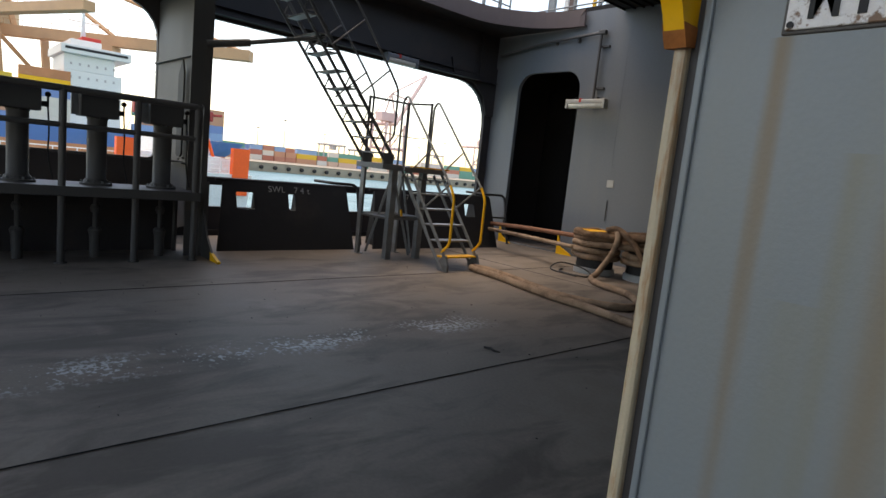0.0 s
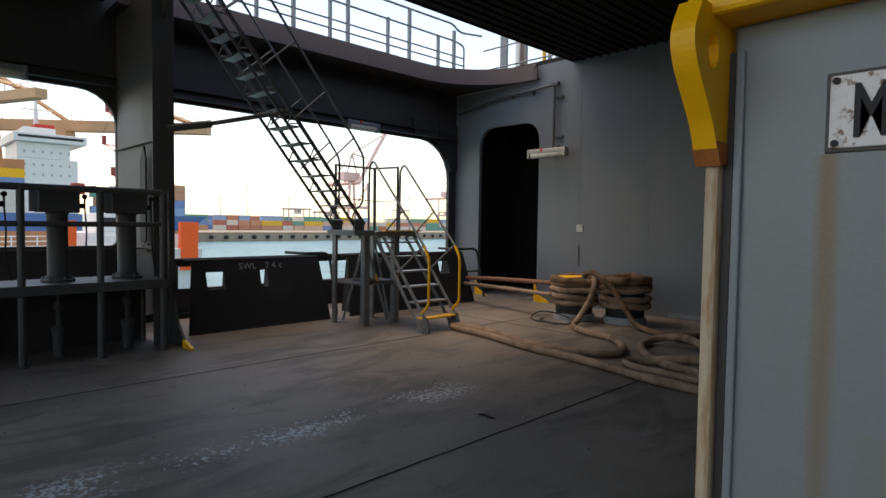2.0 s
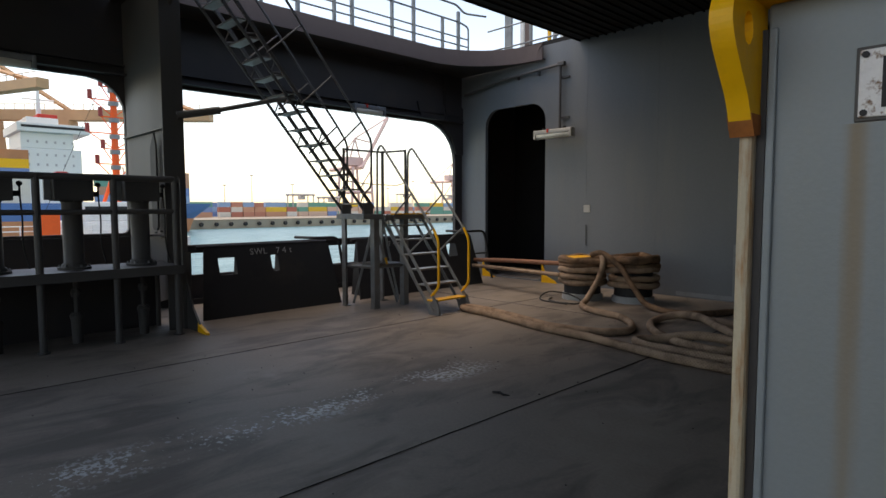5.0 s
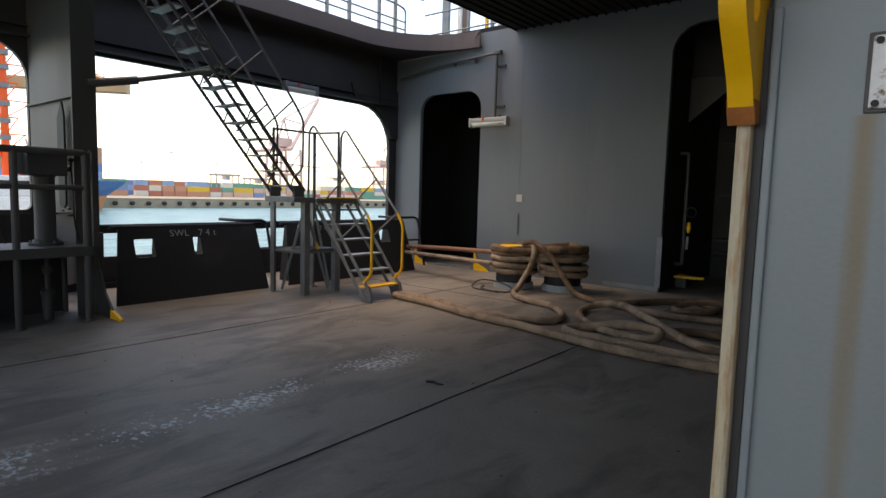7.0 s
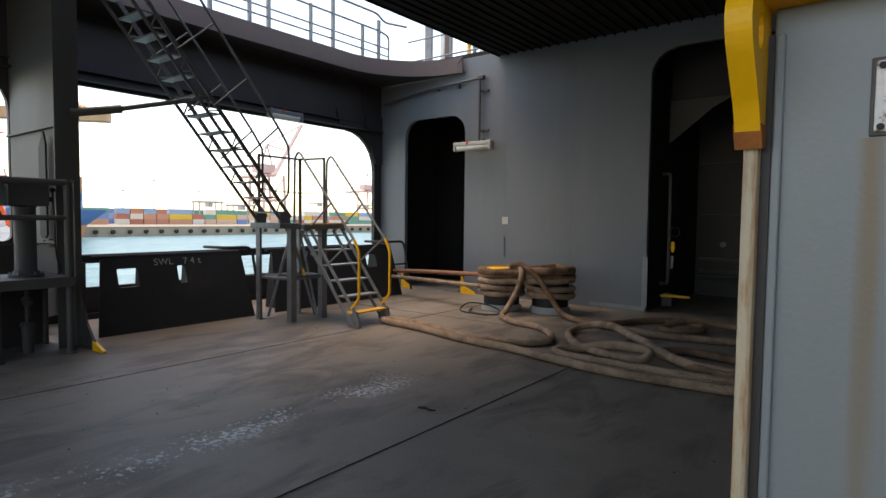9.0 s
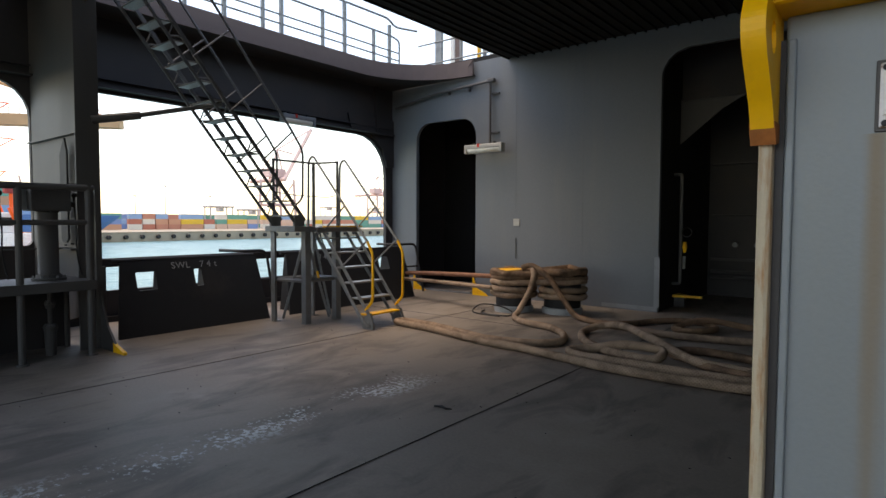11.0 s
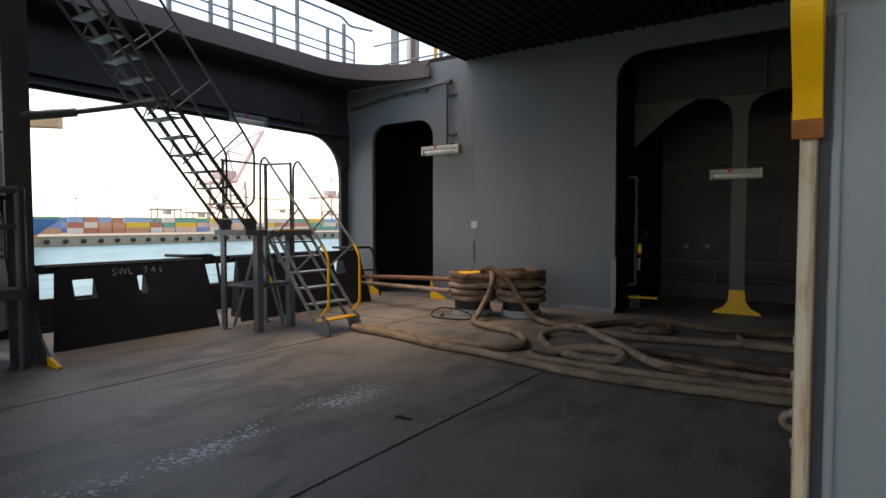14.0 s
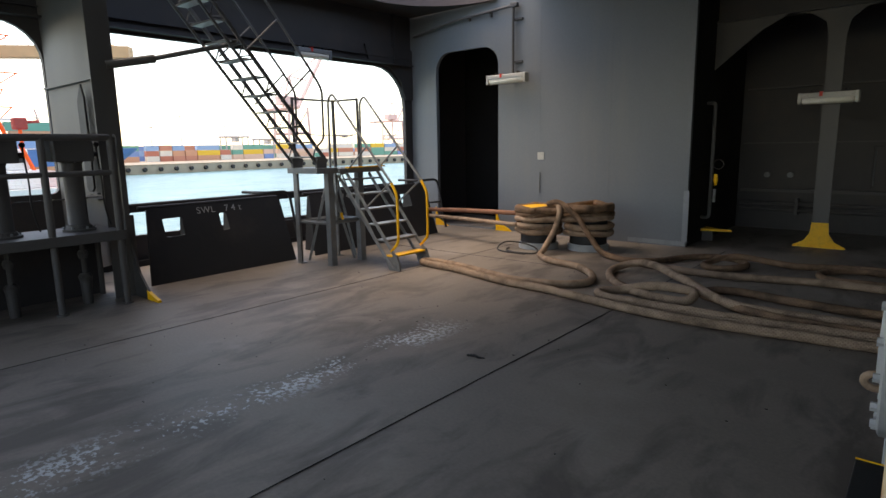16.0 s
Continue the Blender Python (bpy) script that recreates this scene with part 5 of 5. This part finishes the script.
sts_crane(-245, 16, 31.4, 30, 84, CRANE, "brown quay crane with a long level boom behind the ships", turn=-40.6, s=1.4)
sts_crane(-235, 0, 31.3, 20, 75, CRANE, "orange-brown quay crane boom high over the ships", turn=-66.7)
sts_crane(-430, 308, 37, 40, 60, PALE, "distant red quay crane, paled for haze, with its boom raised", raised=True, s=1.3)
sts_crane(-520, 520, 34, 40, 50, PALE, "distant red quay crane, paled for haze", raised=True, s=1.1)
sts_crane(-560, 600, 36, 40, 56, PALE, "distant quay crane, paled for haze", s=1.2)
for gx, gy, gs, gh in ((-300, 169.6, 1.1, 9.2), (-300, 190.0, 1.1, 7.8), (-420, 350, 1.1, 14), (-430, 420, 1.1, 14), (-460, 520, 1.1, 15)):
    g = thing("gantry_crane", "grey rubber-tyred gantry crane over the stacks", "crane", "yard gantry cranes")
    for dy in (0, 12 * gs):
        for dx in (-3, 3):
            part("leg", beam_between(bmesh.new(), (gx + dx, gy + dy, -3.0), (gx + dx, gy + dy, gh), 0.4), GREYC, g)
    for dx in (-3, 3):
        part("girder", beam_between(bmesh.new(), (gx + dx, gy - 1, gh), (gx + dx, gy + 12 * gs + 1, gh), 0.6), GREYC, g)
    part("cab", box(bmesh.new(), gx - 2, gy + 6, gh - 2.8, gx + 2, gy + 8.5, gh - 0.6), GREYC, g)
random.seed(3)
for i in range(12):
    yy = 95 + i * 24 + random.uniform(-6, 6)
    h = random.uniform(14, 22)
    g = thing("light_mast", "tall thin grey floodlight mast over the yard", "mast", "floodlight masts")
    part("pole", rings(bmesh.new(), ((-330, yy, -3.0), (-330, yy, h)), [0.35, 0.2], 6), GREYC, g)
    part("lamp_ring", rings(bmesh.new(), ((-330, yy, h), (-330, yy, h + 0.6)), 1.2, 8), GREYC, g)
for (mx, my, mh, lean) in ((-300, 108, 30, 8), (-350, 100, 24, 3)):
    g = thing("mobile_crane", "brown harbour crane with a slanted lattice jib", "crane", "harbour cranes")
    part("tower", beam_between(bmesh.new(), (mx, my, -3.0), (mx, my, 12), 1.6), CRANE, g)
    part("house", box(bmesh.new(), mx - 3, my - 3, 8, mx + 3, my + 3, 12, 0.2), CRANE, g)
    part("jib", beam_between(bmesh.new(), (mx, my, 11), (mx, my - lean, mh), 0.5), PALE, g)

HULLB = material("blue_hull_paint", (0.05, 0.15, 0.36), 0.5, var=0.12, scale=0.15, bump=0.0, stain=(0.16, 0.22, 0.33), stain_amount=0.5, stain_scale=0.1)
BOOT = material("rusty_boot_topping", (0.55, 0.22, 0.10), 0.7, var=0.2, scale=0.2, bump=0.0, stain=(0.6, 0.45, 0.3), stain_amount=0.6, stain_scale=0.15)


def cargo_ship():
    s = thing("container_ship", "moored blue-hulled container ship with white superstructure", "ship")
    def hull(z0, z1, flare0, flare1, mat, name):
        bm = bmesh.new()
        loops = []
        for z, fl in ((z0, flare0), (z1, flare1)):
            lp = [(-224, -180), (-200, -180), (-200, 52), (-201, 63 + fl * 0.3), (-205, 74 + fl * 0.6), (-211, 83 + fl), (-217, 77 + fl * 0.6), (-222, 66), (-224, 54)]
            loops.append([bm.verts.new((x, y, z)) for x, y in lp])
        for a, b in zip(range(9), [*range(1, 9), 0]):
            bm.faces.new((loops[0][a], loops[0][b], loops[1][b], loops[1][a]))
        bm.faces.new(loops[1])
        bm.faces.new(list(reversed(loops[0])))
        part(name, bm, mat, s)
    hull(ZS - 0.5, -1.9, -4, -2, BOOT, "boot_topping")
    hull(-1.9, 2.6, -2, 4, HULLB, "hull")
    hull(2.62, 3.2, 4, 4.3, HULLB, "bulwark")
    part("superstructure", box(bmesh.new(), -222, 30, 2.6, -202, 45, 19, 0.2), WHITE, s)
    part("superstructure", box(bmesh.new(), -222, 30, 19, -202, 43, 23.5, 0.2), WHITE, s)
    part("bridge", box(bmesh.new(), -224, 29, 23.5, -200, 47, 26, 0.2), WHITE, s)
    part("bridge_window", box(bmesh.new(), -199.98, 30, 24.6, -199.9, 46, 25.3), BLACK, s)
    part("wheelhouse", box(bmesh.new(), -218, 32, 26, -205, 40, 28.2, 0.2), WHITE, s)
    for z in (11, 14, 16.8, 20.5):
        for k in range(6):
            part("window", box(bmesh.new(), -201.98, 31.5 + k * 2.2, z, -201.9, 32.0 + k * 2.2, z + 0.7), GREYC, s)
    part("mast", rings(bmesh.new(), ((-210, 36, 28), (-210, 36, 38)), [0.8, 0.3], 6), WHITE, s)
    part("yard", beam_between(bmesh.new(), (-210, 32, 34), (-210, 40, 34), 0.25), WHITE, s)
    part("red_band", box(bmesh.new(), -214, 35, 28.2, -206, 40, 29.4, 0.2), RED, s)
    return s


cargo_ship()
random.seed(5)
for k in range(3):
    for i in range(7):
        container(-203, 8 - i * 12.6 - (k * 0.2), 2.7 + k * 2.6, True)
for k in range(6):
    stacked = container(-203, 19.6, 2.7 + k * 2.6, True)
    if k > 3:
        stacked.data = BOX40.copy()
        stacked.data.materials[0] = YELLOW if k == 4 else BOOT
        tagged(stacked, "yellow shipping container near the top of a stack" if k == 4 else "rust-red shipping container on top of a stack", "container", "stacked containers")
    container(-203, 6.0, 10.5 + k * 2.6, True) if k < 2 else None
for k in range(4):
    container(-207, 71.8, 3.3 + k * 2.6, False)
for k in range(3):
    container(-206, 49 + k % 2, 3.3 + k * 2.6, True)


def workboat():
    t = thing("workboat", "white and orange workboat with a tall orange mast passing by", "boat")
    z0 = ZS + 2.2
    bm = bmesh.new()
    lps = []
    for z, w, l0, l1 in ((z0 - 2.7, 3.6, -4.6, 18), (z0 + 2.0, 4.4, -4.8, 21), (z0 + 3.4, 4.6, -4.9, 22.5)):
        lp = [(-w, l0), (w, l0), (w, l1 - 7), (w * 0.55, l1 - 2.5), (0, l1), (-w * 0.55, l1 - 2.5), (-w, l1 - 7)]
        lps.append([bm.verts.new((x, -y, z)) for x, y in lp])
    for a, b in zip(lps, lps[1:]):
        for i in range(7):
            bm.faces.new((a[i], a[(i + 1) % 7], b[(i + 1) % 7], b[i]))
    bm.faces.new(lps[-1])
    bm.faces.new(list(reversed(lps[0])))
    part("hull", bm, WHITE, t)
    part("deckhouse", box(bmesh.new(), -3.0, -5.5, z0 + 3.4, 3.0, 2.4, z0 + 4.9, 0.1), WHITE, t)
    part("wheelhouse", box(bmesh.new(), -2.4, -3.5, z0 + 4.9, 2.4, 1.5, z0 + 6.6, 0.1), WHITE, t)
    part("window_band", box(bmesh.new(), 2.405, -3.2, z0 + 5.5, 2.43, 1.2, z0 + 6.2), BLACK, t)
    part("sloped_roof", plate(bmesh.new(), [(2.4, z0 + 3.4), (4.6, z0 + 3.4), (3.7, z0 + 4.7), (2.4, z0 + 4.9)], [], "x", -2.5, 2.5), WHITE, t)
    for y in (-6.2, 3.8):
        part("side_panel", plate(bmesh.new(), [(y - 0.9, z0 + 1.4), (y + 0.6, z0 + 1.4), (y + 0.7, z0 + 5.9), (y - 0.9, z0 + 5.9)], [], "x", 4.0, 4.75), ORANGE, t, "bright orange side panel")
    for i in range(15):
        y = -20 + i * 1.7
        part("rail_post", rod(bmesh.new(), (3.9, y, z0 + 3.4), (3.9, y, z0 + 4.6), 0.05, 5), WHITE, t)
    for z in (3.8, 4.2, 4.6):
        part("rail", rod(bmesh.new(), (3.9, -20.5, z0 + z), (3.9, 4.4, z0 + z), 0.045, 5), WHITE, t)
    part("mast", rings(bmesh.new(), ((0, 0, z0 + 6.6), (0, 0, z0 + 20.5)), [0.34, 0.24], 10), ORANGE, t)
    for dy in (-1.6, 1.6):
        part("mast_leg", rod(bmesh.new(), (0, dy, z0 + 5.0), (0, dy * 0.2, z0 + 9.0), 0.17, 6), ORANGE, t)
    for z, w in ((9.6, 1.5), (11.0, 1.0), (12.4, 2.2), (13.9, 1.1), (15.4, 1.9), (16.6, 1.0), (17.6, 1.5)):
        part("yard", rod(bmesh.new(), (0, -w, z0 + z + 0.5), (0, w, z0 + z + 0.5), 0.06, 5), ORANGE, t)
        part("yard_brace", rod(bmesh.new(), (0, -w * 0.95, z0 + z + 0.5), (0, -0.1, z0 + z - 0.9), 0.05, 5), ORANGE, t)
        part("yard_brace", rod(bmesh.new(), (0, w * 0.95, z0 + z + 0.5), (0, 0.1, z0 + z - 0.9), 0.05, 5), ORANGE, t)
        part("lantern", rings(bmesh.new(), ((0, -w, z0 + z + 0.5), (0, -w, z0 + z + 1.3)), 0.2, 8), DKRED, t, "dark red lantern")
        part("collar", rings(bmesh.new(), ((0, 0, z0 + z), (0, 0, z0 + z + 0.4)), 0.45, 8), STEEL, t)
    part("radar_bar", box(bmesh.new(), -0.1, -1.8, z0 + 9.0, 0.1, 1.8, z0 + 9.2), WHITE, t)
    for y in (-4.6, 1.5):
        part("fire_monitor", box(bmesh.new(), 0.6, y - 0.5, z0 + 8.2, 1.6, y + 0.5, z0 + 9.2, 0.15), DKRED, t, "red fire monitor")
        part("monitor_stand", rod(bmesh.new(), (1.1, y, z0 + 6.6), (1.1, y, z0 + 8.3), 0.15, 6), ORANGE, t)
        part("monitor_barrel", rod(bmesh.new(), (1.1, y, z0 + 8.8), (1.6, y + 1.3, z0 + 8.9), 0.14, 6), DKRED, t)
    part("davit", rod(bmesh.new(), (2.8, 2.2, z0 + 3.4), (2.8, 0.9, z0 + 7.0), 0.16, 6), ORANGE, t)
    for z in (10.4, 13.5, 16.4):
        part("stay", rod(bmesh.new(), (0, -0.2, z0 + 19), (0, -6, z0 + 5.0), 0.02, 4), BLACK, t)
        break
    return t


DKRED = material("dark_red_paint", (0.30, 0.03, 0.025), 0.5, var=0.15)
boat = workboat()


def motions():
    walk(boat, [(0.0, pose(-60, 19.2, 0)), (2.0, pose(-60, 17.7, 0)), (3.5, pose(-60, 16.8, 0)), (6.0, pose(-60, 15.6, 0)), (9.0, pose(-60, 14.5, 0)), (12.0, pose(-60, 14.0, 0)), (13.5, pose(-60, 13.8, 0)), (16.0, pose(-60, 13.5, 0))])


motions()
